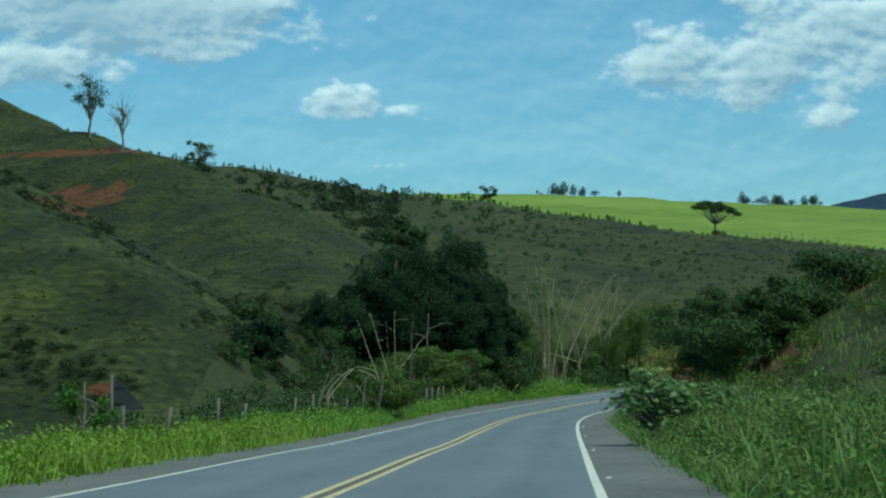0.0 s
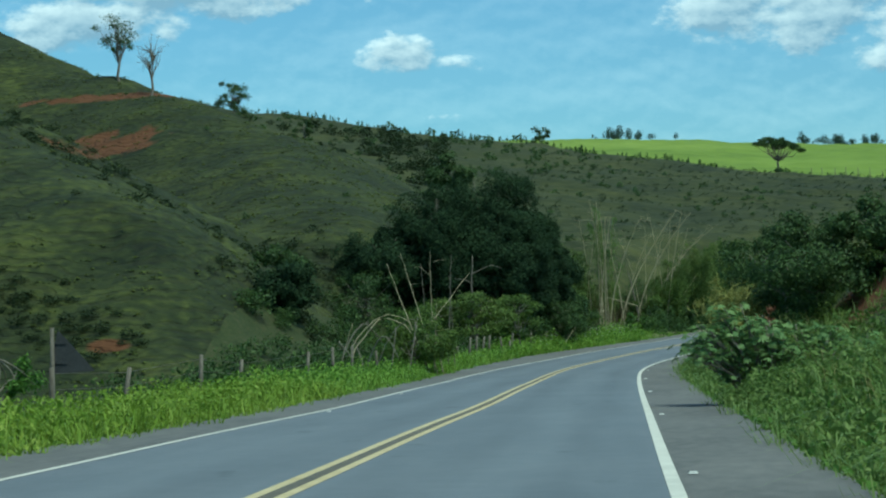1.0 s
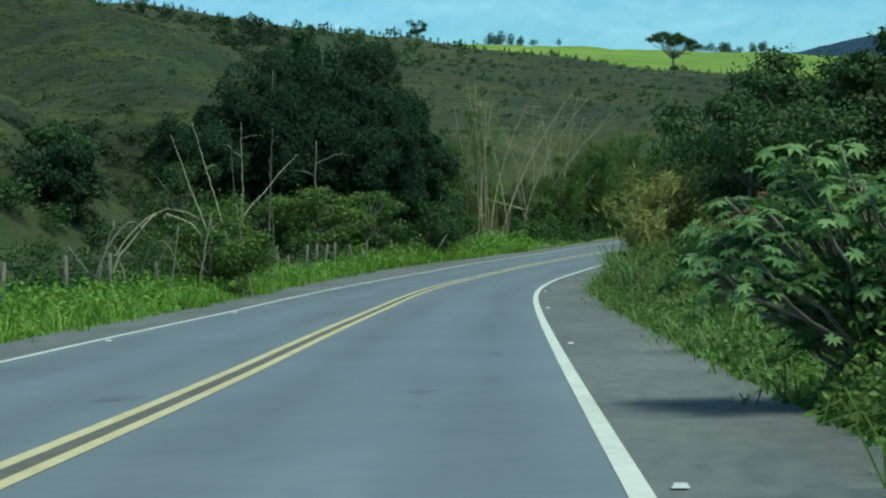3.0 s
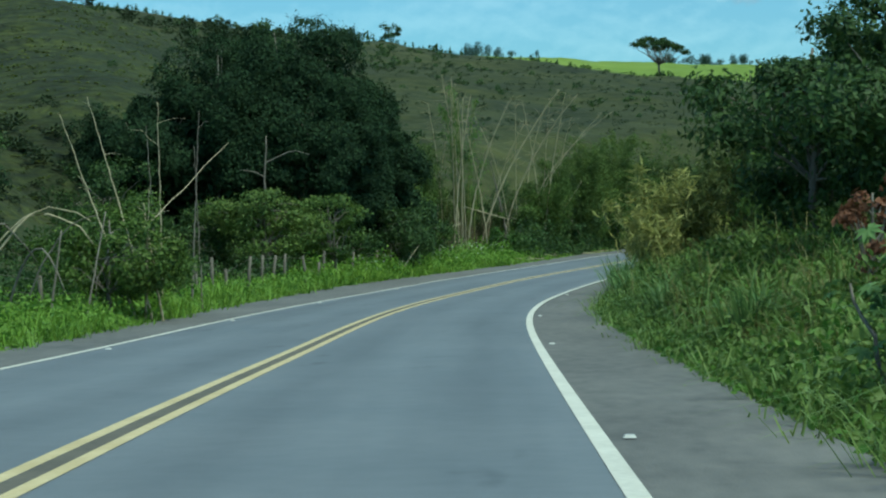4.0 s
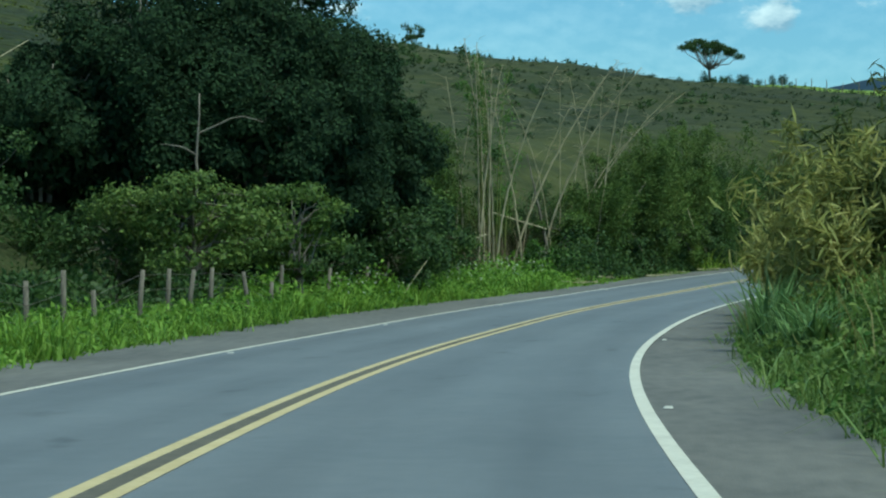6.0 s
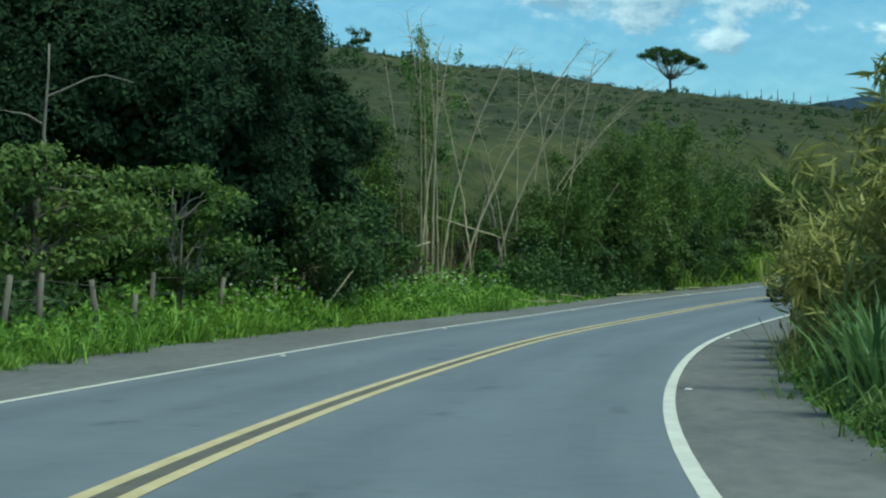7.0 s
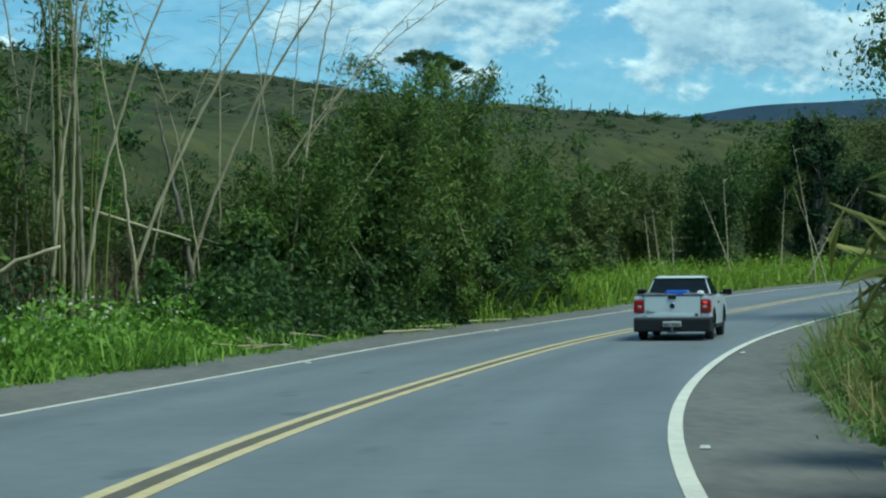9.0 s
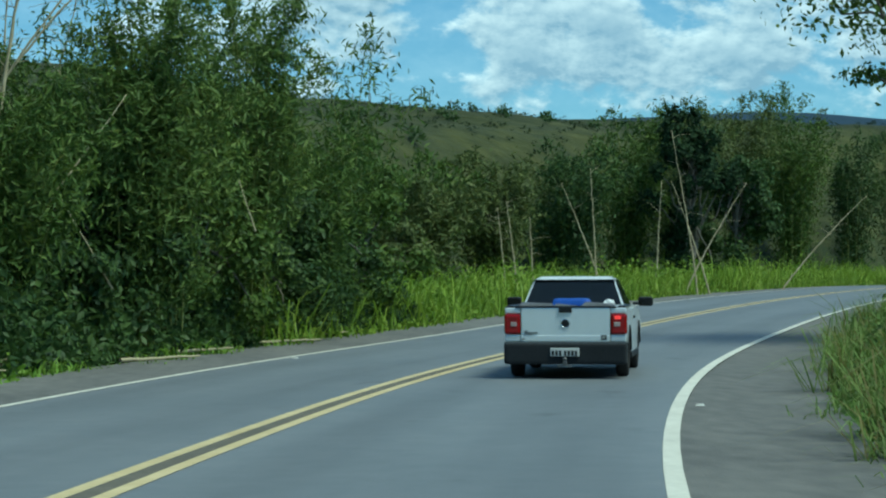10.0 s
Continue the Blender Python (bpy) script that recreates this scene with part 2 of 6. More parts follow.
def leafy(name, colours, scale=0.3, glow=0.35, rough=0.55):
    """Leaves: each differs a little, and some light comes through."""
    m = material(name, colours, scale, rough, island=0.6, spec=0.25)
    n, l = m.node_tree.nodes, m.node_tree.links
    p, out = n["Principled BSDF"], n["Material Output"]
    tr, mx = n.new("ShaderNodeBsdfTranslucent"), n.new("ShaderNodeMixShader")
    l.new(p.inputs["Base Color"].links[0].from_socket, tr.inputs["Color"])
    mx.inputs[0].default_value = glow
    l.new(p.outputs[0], mx.inputs[1])
    l.new(tr.outputs[0], mx.inputs[2])
    l.new(mx.outputs[0], out.inputs["Surface"])
    return m

def red_earth(m, spots):
    """Lets bare red soil break through a ground material at a few spots: place and half sizes."""
    n, l = m.node_tree.nodes, m.node_tree.links
    p = n["Principled BSDF"]
    old = p.inputs["Base Color"].links[0].from_socket
    co = n.new("ShaderNodeTexCoord").outputs["Object"]
    ns = n.new("ShaderNodeTexNoise")
    ns.inputs["Scale"].default_value, ns.inputs["Detail"].default_value = 0.35, 8
    l.new(co, ns.inputs["Vector"])
    total = None
    for place, half in spots:
        mp = n.new("ShaderNodeMapping")
        mp.vector_type = "TEXTURE"
        mp.inputs["Location"].default_value, mp.inputs["Scale"].default_value = place, half
        l.new(co, mp.inputs[0])
        ln = n.new("ShaderNodeVectorMath")
        ln.operation = "LENGTH"
        l.new(mp.outputs[0], ln.inputs[0])
        mr = n.new("ShaderNodeMapRange")
        mr.inputs["From Min"].default_value, mr.inputs["From Max"].default_value = 1.3, 0.3
        l.new(ln.outputs["Value"], mr.inputs["Value"])
        if total is None:
            total = mr.outputs[0]
        else:
            mx = n.new("ShaderNodeMath")
            mx.operation = "MAXIMUM"
            l.new(total, mx.inputs[0])
            l.new(mr.outputs[0], mx.inputs[1])
            total = mx.outputs[0]
    ad = n.new("ShaderNodeMath")
    ad.operation = "MULTIPLY_ADD"
    l.new(ns.outputs["Fac"], ad.inputs[0])
    ad.inputs[1].default_value = 2.2
    ad.inputs[2].default_value = -1.1
    su = n.new("ShaderNodeMath")
    l.new(ad.outputs[0], su.inputs[0])
    l.new(total, su.inputs[1])
    st = n.new("ShaderNodeMapRange")
    st.inputs["From Min"].default_value, st.inputs["From Max"].default_value = 0.35, 0.6
    l.new(su.outputs[0], st.inputs["Value"])
    gate = n.new("ShaderNodeMath")
    gate.operation = "MULTIPLY"
    big = n.new("ShaderNodeMath")
    big.operation = "GREATER_THAN"
    big.inputs[1].default_value = 0.02
    l.new(total, big.inputs[0])
    l.new(st.outputs[0], gate.inputs[0])
    l.new(big.outputs[0], gate.inputs[1])
    tone = n.new("ShaderNodeValToRGB")
    tone.color_ramp.elements[0].color, tone.color_ramp.elements[1].color = (0.045, 0.019, 0.007, 1), (0.14, 0.060, 0.023, 1)
    l.new(ns.outputs["Fac"], tone.inputs[0])
    mix = n.new("ShaderNodeMix")
    mix.data_type = "RGBA"
    l.new(gate.outputs[0], mix.inputs["Factor"])
    l.new(old, mix.inputs["A"])
    l.new(tone.outputs[0], mix.inputs["B"])
    l.new(mix.outputs["Result"], p.inputs["Base Color"])
    return m


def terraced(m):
    """Bands that follow the contours: narrow ledges of dark brown between strips of grass, broken and wandering."""
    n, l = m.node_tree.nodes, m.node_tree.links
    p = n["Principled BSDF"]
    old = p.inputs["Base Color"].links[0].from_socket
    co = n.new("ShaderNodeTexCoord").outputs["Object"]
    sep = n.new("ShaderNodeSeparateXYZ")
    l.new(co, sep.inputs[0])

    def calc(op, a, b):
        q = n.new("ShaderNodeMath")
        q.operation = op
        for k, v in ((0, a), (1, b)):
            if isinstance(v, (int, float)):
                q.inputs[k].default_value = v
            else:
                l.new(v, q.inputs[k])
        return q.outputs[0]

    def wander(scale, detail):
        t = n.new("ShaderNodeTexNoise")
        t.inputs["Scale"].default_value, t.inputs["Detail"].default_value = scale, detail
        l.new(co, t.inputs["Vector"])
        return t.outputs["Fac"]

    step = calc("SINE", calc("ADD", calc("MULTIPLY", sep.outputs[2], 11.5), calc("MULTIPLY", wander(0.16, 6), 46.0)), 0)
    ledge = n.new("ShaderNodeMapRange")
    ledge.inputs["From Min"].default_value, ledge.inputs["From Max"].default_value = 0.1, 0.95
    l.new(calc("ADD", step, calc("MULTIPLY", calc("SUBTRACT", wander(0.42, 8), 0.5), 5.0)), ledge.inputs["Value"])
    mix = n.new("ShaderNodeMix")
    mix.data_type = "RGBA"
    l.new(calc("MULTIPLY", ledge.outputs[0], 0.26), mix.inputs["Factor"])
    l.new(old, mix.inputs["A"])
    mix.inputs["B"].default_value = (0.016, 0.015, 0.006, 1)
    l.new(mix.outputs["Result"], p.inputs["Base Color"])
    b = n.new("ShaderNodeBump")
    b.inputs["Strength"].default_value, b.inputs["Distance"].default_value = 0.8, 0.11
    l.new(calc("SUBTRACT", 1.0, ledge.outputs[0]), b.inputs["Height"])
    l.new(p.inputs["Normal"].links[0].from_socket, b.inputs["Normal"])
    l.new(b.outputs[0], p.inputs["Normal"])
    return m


def asphalt():
    """Asphalt with darker wheel tracks, oil drips between them and faint patches, laid out along the road."""
    m = material("asphalt", [(0.132, 0.147, 0.160), (0.147, 0.161, 0.174), (0.163, 0.176, 0.188)], 0.35, 0.62, 0.004, 60, spec=0.35)
    n, l = m.node_tree.nodes, m.node_tree.links
    p = n["Principled BSDF"]
    old = p.inputs["Base Color"].links[0].from_socket
    lat, run = n.new("ShaderNodeAttribute"), n.new("ShaderNodeAttribute")
    lat.attribute_name, run.attribute_name = "lat", "run"

    def calc(op, a, b):
        q = n.new("ShaderNodeMath")
        q.operation = op
        for k, v in ((0, a), (1, b)):
            if isinstance(v, (int, float)):
                q.inputs[k].default_value = v
            elif v is not None:
                l.new(v, q.inputs[k])
        return q.outputs[0]

    def streaks(sx, sy, scale):
        v = n.new("ShaderNodeCombineXYZ")
        l.new(calc("MULTIPLY", lat.outputs["Fac"], sx), v.inputs[0])
        l.new(calc("MULTIPLY", run.outputs["Fac"], sy), v.inputs[1])
        t = n.new("ShaderNodeTexNoise")
        t.inputs["Scale"].default_value, t.inputs["Detail"].default_value = scale, 6
        l.new(v.outputs[0], t.inputs["Vector"])
        return t.outputs["Fac"]

    # two wheel tracks a lane: the wave has its troughs 0.9 m either side of each lane's middle
    wave = calc("COSINE", calc("MULTIPLY", calc("SUBTRACT", calc("ABSOLUTE", lat.outputs["Fac"], 0), 0.95), 3.49), 0)
    track = calc("MULTIPLY", calc("ADD", wave, 1.0), 0.06)
    long_ = calc("MULTIPLY", calc("SUBTRACT", streaks(1.0, 0.05, 1.6), 0.5), 0.40)
    blot = calc("MULTIPLY", calc("SUBTRACT", streaks(1.0, 0.12, 0.5), 0.5), 0.22)
    drip = n.new("ShaderNodeMapRange")
    drip.inputs["From Min"].default_value, drip.inputs["From Max"].default_value, drip.inputs["To Max"].default_value = 0.64, 0.72, 0.3
    l.new(streaks(1.3, 0.55, 0.9), drip.inputs["Value"])
    fac = calc("SUBTRACT", calc("SUBTRACT", calc("ADD", calc("ADD", long_, blot), 1.0), track), drip.outputs[0])
    mix = n.new("ShaderNodeVectorMath")
    mix.operation = "SCALE"
    l.new(old, mix.inputs[0])
    l.new(fac, mix.inputs["Scale"])
    l.new(mix.outputs[0], p.inputs["Base Color"])
    return m


def ribbon(name, s, lats, lift, mat):
    """A sheet along the road, many columns wide, that knows how far along and across each place is."""
    grid = np.stack([np.stack(on_road(s, np.full(len(s), a)), 1) for a in lats], 1)
    grid[:, :, 2] += lift
    w = len(lats)
    i = (np.arange(len(s) - 1)[:, None] * w + np.arange(w - 1)[None, :]).ravel()
    me = mesh_of(name, grid.reshape(-1, 3), np.stack([i, i + 1, i + 1 + w, i + w], 1))
    me.attributes.new("lat", "FLOAT", "POINT").data.foreach_set("value", np.tile(np.asarray(lats, np.float32), len(s)))
    me.attributes.new("run", "FLOAT", "POINT").data.foreach_set("value", np.repeat(s.astype(np.float32), w))
    return put(name, me, mat)


M_ASPHALT = asphalt()
M_SHOULDER = material("shoulder_asphalt", [(0.095, 0.094, 0.090), (0.13, 0.128, 0.12), (0.165, 0.16, 0.148)], 0.6, 0.85, 0.006, 40, stretch=(1, 0.3, 1))
M_WHITE = material("white_road_paint", [(0.50, 0.48, 0.41), (0.66, 0.64, 0.55)], 1.5, 0.6, 0.002, 50)
M_YELLOW = material("yellow_road_paint", [(0.44, 0.35, 0.17), (0.60, 0.50, 0.28)], 1.5, 0.6, 0.002, 50)
M_GAP = material("worn_road_middle", [(0.085, 0.078, 0.062), (0.14, 0.127, 0.098)], 1.5, 0.8, 0.002, 50)
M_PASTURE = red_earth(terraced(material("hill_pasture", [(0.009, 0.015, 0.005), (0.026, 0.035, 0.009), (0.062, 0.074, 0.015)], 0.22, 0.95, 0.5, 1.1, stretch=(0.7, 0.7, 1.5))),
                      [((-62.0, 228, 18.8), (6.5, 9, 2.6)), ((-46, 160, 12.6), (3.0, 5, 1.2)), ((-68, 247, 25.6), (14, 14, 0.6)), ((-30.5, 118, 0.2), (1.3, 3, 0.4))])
M_SLOPE = material("scrubby_slope", [(0.014, 0.020, 0.006), (0.035, 0.042, 0.011), (0.063, 0.068, 0.018)], 0.09, 0.95, 0.3, 1.2, stretch=(0.6, 0.6, 1.5))
# sunshine on the far field is put into this brighter green
M_FIELD = material("sunlit_field_green", [(0.10, 0.155, 0.016), (0.155, 0.22, 0.024), (0.20, 0.265, 0.04)], 0.012, 0.95, 0.1, 0.6)
# blue of the distant haze is put into the mountain's own colour
M_MOUNT = material("haze_blue_mountain", [(0.014, 0.032, 0.055), (0.026, 0.050, 0.082)], 0.02, 1.0, 1.0, 0.1)
M_SOIL = red_earth(material("verge_soil", [(0.018, 0.026, 0.008), (0.033, 0.045, 0.012), (0.06, 0.056, 0.026)], 0.5, 0.95, 0.08, 4), [((8.5, 112, 3.4), (4.5, 18, 3.2)), ((4.5, 96, 1.0), (3.5, 9, 1.4))])


# ---- ground: one sheet to the horizon ----
def spaced(lo, hi, dense_lo, dense_hi, step, grow):
    mid = list(np.arange(dense_lo, dense_hi + 1e-6, step))
    up, d, v = [], step, dense_hi
    while v < hi:
        d *= grow
        v += d
        up.append(v)
    dn, d, v = [], step, dense_lo
    while v > lo:
        d *= grow
        v -= d
        dn.append(v)
    return np.array(dn[::-1] + mid + up)


gx, gy = spaced(-3000, 3000, -85, 50, 1.05, 1.06), spaced(-600, 4000, 10, 280, 1.45, 1.04)
GX, GY = np.meshgrid(gx, gy)
GX, GY = GX.ravel(), GY.ravel()
GZ = land(GX, GY)
i = (np.arange(len(gx) - 1)[None, :] + np.arange(len(gy) - 1)[:, None] * len(gx)).ravel()
ground = put("ground", mesh_of("ground", np.stack([GX, GY, GZ], 1), np.stack([i, i + 1, i + 1 + len(gx), i + len(gx)], 1)), M_SOIL, smooth=True)
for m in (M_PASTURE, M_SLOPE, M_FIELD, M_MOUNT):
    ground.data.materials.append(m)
fx, fy = GX[i] + 0.7, GY[i] + 0.9
_, flat_, _ = to_road(fx, fy)
hill = np.maximum(crest(fx, fy, SPUR, 0.62, 0.55, 6), crest(fx, fy, LOBE, 0.55, 0.75, 3))
which = np.where(abs(flat_) < 17, 0, np.where(hill > scarp(fx, fy, BACK, 0.125, 0.12) - 0.5, 1, 2))
which = np.where(fy > np.interp(fx, [p[0] for p in BACK], [p[1] for p in BACK]) + 12, 3, which)
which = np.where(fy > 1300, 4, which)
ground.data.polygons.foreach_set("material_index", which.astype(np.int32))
tagged(ground, "green pasture hills with bare red earth scars", "ground", kind="structure")

# ---- road ----
rs = np.arange(-60.0, 420.1, 2.0)
LEFT_AT, LEFT_LAT = [-60, 60, 106, 125, 145, 160, 175, 205, 420], [-4.8, -4.8, -4.9, -5.5, -6.3, -5.9, -5.2, -5.0, -5.0]
left_edge = np.interp(rs, LEFT_AT, LEFT_LAT)
tagged(ribbon("road", rs, np.linspace(-3.48, 3.72, 25), 0.0, M_ASPHALT), "worn grey asphalt two-lane road bending right", "road", kind="structure")
tagged(put("shoulder", mesh_of("shoulder", *strip(rs, 3.72, 5.35, -0.012)), M_SHOULDER), "dusty dark asphalt shoulder beside the grass", "shoulder", kind="structure")
tagged(put("shoulder", mesh_of("shoulder", *strip(rs, left_edge - 0.4, -3.48, -0.012)), M_SHOULDER), "dusty dark asphalt shoulder beside the grass", "shoulder", kind="structure")
for nm, lat, w, mat, lab in (("edge_line", 3.65, 0.14, M_WHITE, "white painted edge line on the asphalt"), ("edge_line", -3.43, 0.11, M_WHITE, "white painted edge line on the asphalt"),
                             ("centre_line", 0.14, 0.12, M_YELLOW, "yellow painted line of the double centre line"), ("centre_line", -0.14, 0.12, M_YELLOW, "yellow painted line of the double centre line"),
                             ("centre_strip", 0.0, 0.155, M_GAP, "dusty worn strip between the yellow lines")):
    tagged(put(nm, mesh_of(nm, *strip(rs, lat - w / 2, lat + w / 2, 0.005)), mat), lab, "road marking", kind="structure")

# ---- plants: makers ----
rng = np.random.default_rng(11)


def unit(v):
    return v / np.maximum(np.linalg.norm(v, axis=-1, keepdims=True), 1e-9)


def leaf_cloud(centres, size, droop=0.3, narrow=0.45, out=None, shell=0.0):
    """Folded leaves (two triangles each) at the centres; out: the way they point; shell: how far they lie instead like a skin that faces out."""
    n = len(centres)
    size = np.broadcast_to(size, (n,))[:, None] * rng.uniform(0.6, 1.35, (n, 1))
    if shell:
        nrm = unit(unit(out) * shell + rng.normal(size=(n, 3)) * 0.42 + (0, 0, 0.25))
        way = unit(np.cross(nrm, rng.normal(size=(n, 3))))
        way[:, 2] -= droop
        way = unit(way - 0.8 * nrm * (way * nrm).sum(1, keepdims=True))
        side = unit(np.cross(nrm, way))
        up = np.cross(way, side)
    else:
        way = rng.normal(size=(n, 3))
        if out is not None:
            way = way * 0.6 + unit(out)
        way[:, 2] -= droop
        way = unit(way)
        side = unit(np.cross(way, rng.normal(size=(n, 3)) + (0, 0, 0.9)))
        up = np.cross(side, way)
    a = centres - way * size * 0.5
    b = centres + way * size * 0.5 - up * size * 0.12
    m = centres + up * size * 0.08
    c = m + side * size * narrow * 0.5 - up * size * 0.06
    d = m - side * size * narrow * 0.5 - up * size * 0.06
    v = np.stack([a, c, b, d], 1).reshape(-1, 3)
    i = np.arange(n) * 4
    return v, np.concatenate([np.stack([i, i + 1, i + 2], 1), np.stack([i, i + 2, i + 3], 1)])


def blades(foot, height, width=0.02, lean=0.35, bend=0.35):
    """Grass blades: a narrow bent strip of two segments each."""
    n = len(foot)
    h = np.broadcast_to(height, (n,))[:, None] * rng.uniform(0.55, 1.25, (n, 1))
    a = rng.uniform(0, 2 * np.pi, n)
    out = np.stack([np.cos(a), np.sin(a), 0 * a], 1)
    side = np.stack([-np.sin(a), np.cos(a), 0 * a], 1) * np.broadcast_to(width, (n,))[:, None] * 0.5
    up = np.array([0, 0, 1.0])
    l = rng.uniform(0.2, 1, (n, 1)) * lean
    mid = foot + up * h * 0.6 + out * h * l * 0.5
    tip = foot + up * h * (1 - bend * l) + out * h * (l + bend * rng.uniform(0.3, 1, (n, 1)))
    v = np.stack([foot - side, foot + side, mid + side * 0.8, mid - side * 0.8, tip], 1).reshape(-1, 3)
    i = np.arange(n) * 5
    return v, np.concatenate([np.stack([i, i + 1, i + 2], 1), np.stack([i, i + 2, i + 3], 1), np.stack([i + 3, i + 2, i + 4], 1)])


def joined(pieces):
    vs, fs, k = [], [], 0
    for v, f in pieces:
        vs.append(np.asarray(v))
        fs.append(np.asarray(f) + k)
        k += len(v)
    return np.concatenate(vs), np.concatenate(fs)


def tube(points, radii, sides=7):
    """A tapered round stem through the points, as triangles."""
    p, r = np.asarray(points, float), np.asarray(radii, float)
    t = unit(np.gradient(p, axis=0))
    ref = np.array([1.0, 0.3, 0.1]) if abs(t[0][2]) > 0.7 else np.array([0, 0, 1.0])
    a = unit(np.cross(t, ref))
    b = np.cross(t, a)
    w = np.linspace(0, 2 * np.pi, sides, endpoint=False)
    ring = p[:, None] + r[:, None, None] * (np.cos(w)[None, :, None] * a[:, None] + np.sin(w)[None, :, None] * b[:, None])
    v = np.concatenate([ring.reshape(-1, 3), p[-1:]])
    f = []
    for j in range(len(p) - 1):
        for k in range(sides):
            q0, q1 = j * sides + k, j * sides + (k + 1) % sides
            f += [(q0, q1, q1 + sides), (q0, q1 + sides, q0 + sides)]
    last = (len(p) - 1) * sides
    f += [(last + k, last + (k + 1) % sides, len(v) - 1) for k in range(sides)]
    return v, np.array(f)


def bent(a, b, sag=0.1, n=6, wob=0.03):
    a, b = np.asarray(a, float), np.asarray(b, float)
    t = np.linspace(0, 1, n)[:, None]
    ln = np.linalg.norm(b - a)
    p = a + (b - a) * t
    p[:, 2] += (np.sin(t[:, 0] * np.pi) * sag * ln)
    p[1:-1] += rng.normal(size=(n - 2, 3)) * wob * ln
    return p


def up_to(x, y, top):
    """The height that a plant at x, y needs for its tip to stand at the level top."""
    return top - float(land([x], [y], False)[0])


def beside(x, y, off):
    """Moves a place left of the road outwards until it is off metres from the road's middle."""
    s, lat, _ = to_road([x], [y])
    if lat[0] > -off:
        x, y, _ = on_road(s[0], -off)
    return float(x), float(y)


def tree(name, x, y, height, spread, mat_leaf, label, leaves=9000, leaf=0.3, clear=0.3, clumps=16, flat=0.75, droop=0.5, lean=(0, 0), group="", trunk_r=None, bark=None, category="tree", sink=0.1, fill=0.15):
    """A tree: tapered trunk with limbs that reach into a crown of many leafy clumps, uneven in outline."""
    z = float(land([x], [y], False)[0]) - sink
    ob = thing(name, (x, y, z), label, category, group)
    r0 = trunk_r or height * 0.022
    top = np.array([lean[0], lean[1], height * 0.8])
    stem = bent((0, 0, 0), top, 0, 7, 0.02)
    stem[0] = (0, 0, -0.2)
    wood = [tube(stem, np.linspace(r0, r0 * 0.25, 7))]
    mid = np.array([lean[0] * 0.8, lean[1] * 0.8, height * (clear + (1 - clear) * 0.5)])
    rad = np.array([spread, spread, height * (1 - clear) * 0.5])
    pts, outs = [], []
    for k in range(clumps):
        d = unit(rng.normal(size=3))
        c = mid + d * rad * rng.uniform(0.3, 0.95)
        cr = rng.uniform(0.15, 0.36) * np.array([spread, spread, spread * flat])
        j = rng.integers(2, 6)
        wood.append(tube(bent(stem[j], c, 0.08, 5), np.linspace(r0 * 0.4, r0 * 0.08, 5), 5))
        n = leaves // clumps
        q = unit(rng.normal(size=(n, 3)) + 0.35 * d + (0, 0, 0.15)) * rng.uniform(fill, 1, (n, 1)) ** 0.5
        lump = 1 + 0.4 * np.sin(q[:, :1] * 5 + k) * np.cos(q[:, 1:2] * 6 - k) + 0.16 * np.clip(rng.normal(size=(n, 1)), 0, 1.6) ** 2
        pts.append(c + q * cr * lump)
        outs.append(q + 0.3 * d)
    pts, outs = np.concatenate(pts), np.concatenate(outs)
    put("trunk", mesh_of("trunk", *joined(wood)), bark or M_BARK, ob, smooth=True)
    put("crown", mesh_of("crown", *leaf_cloud(pts, leaf, droop, out=outs, shell=0.8)), mat_leaf, ob)
    return ob


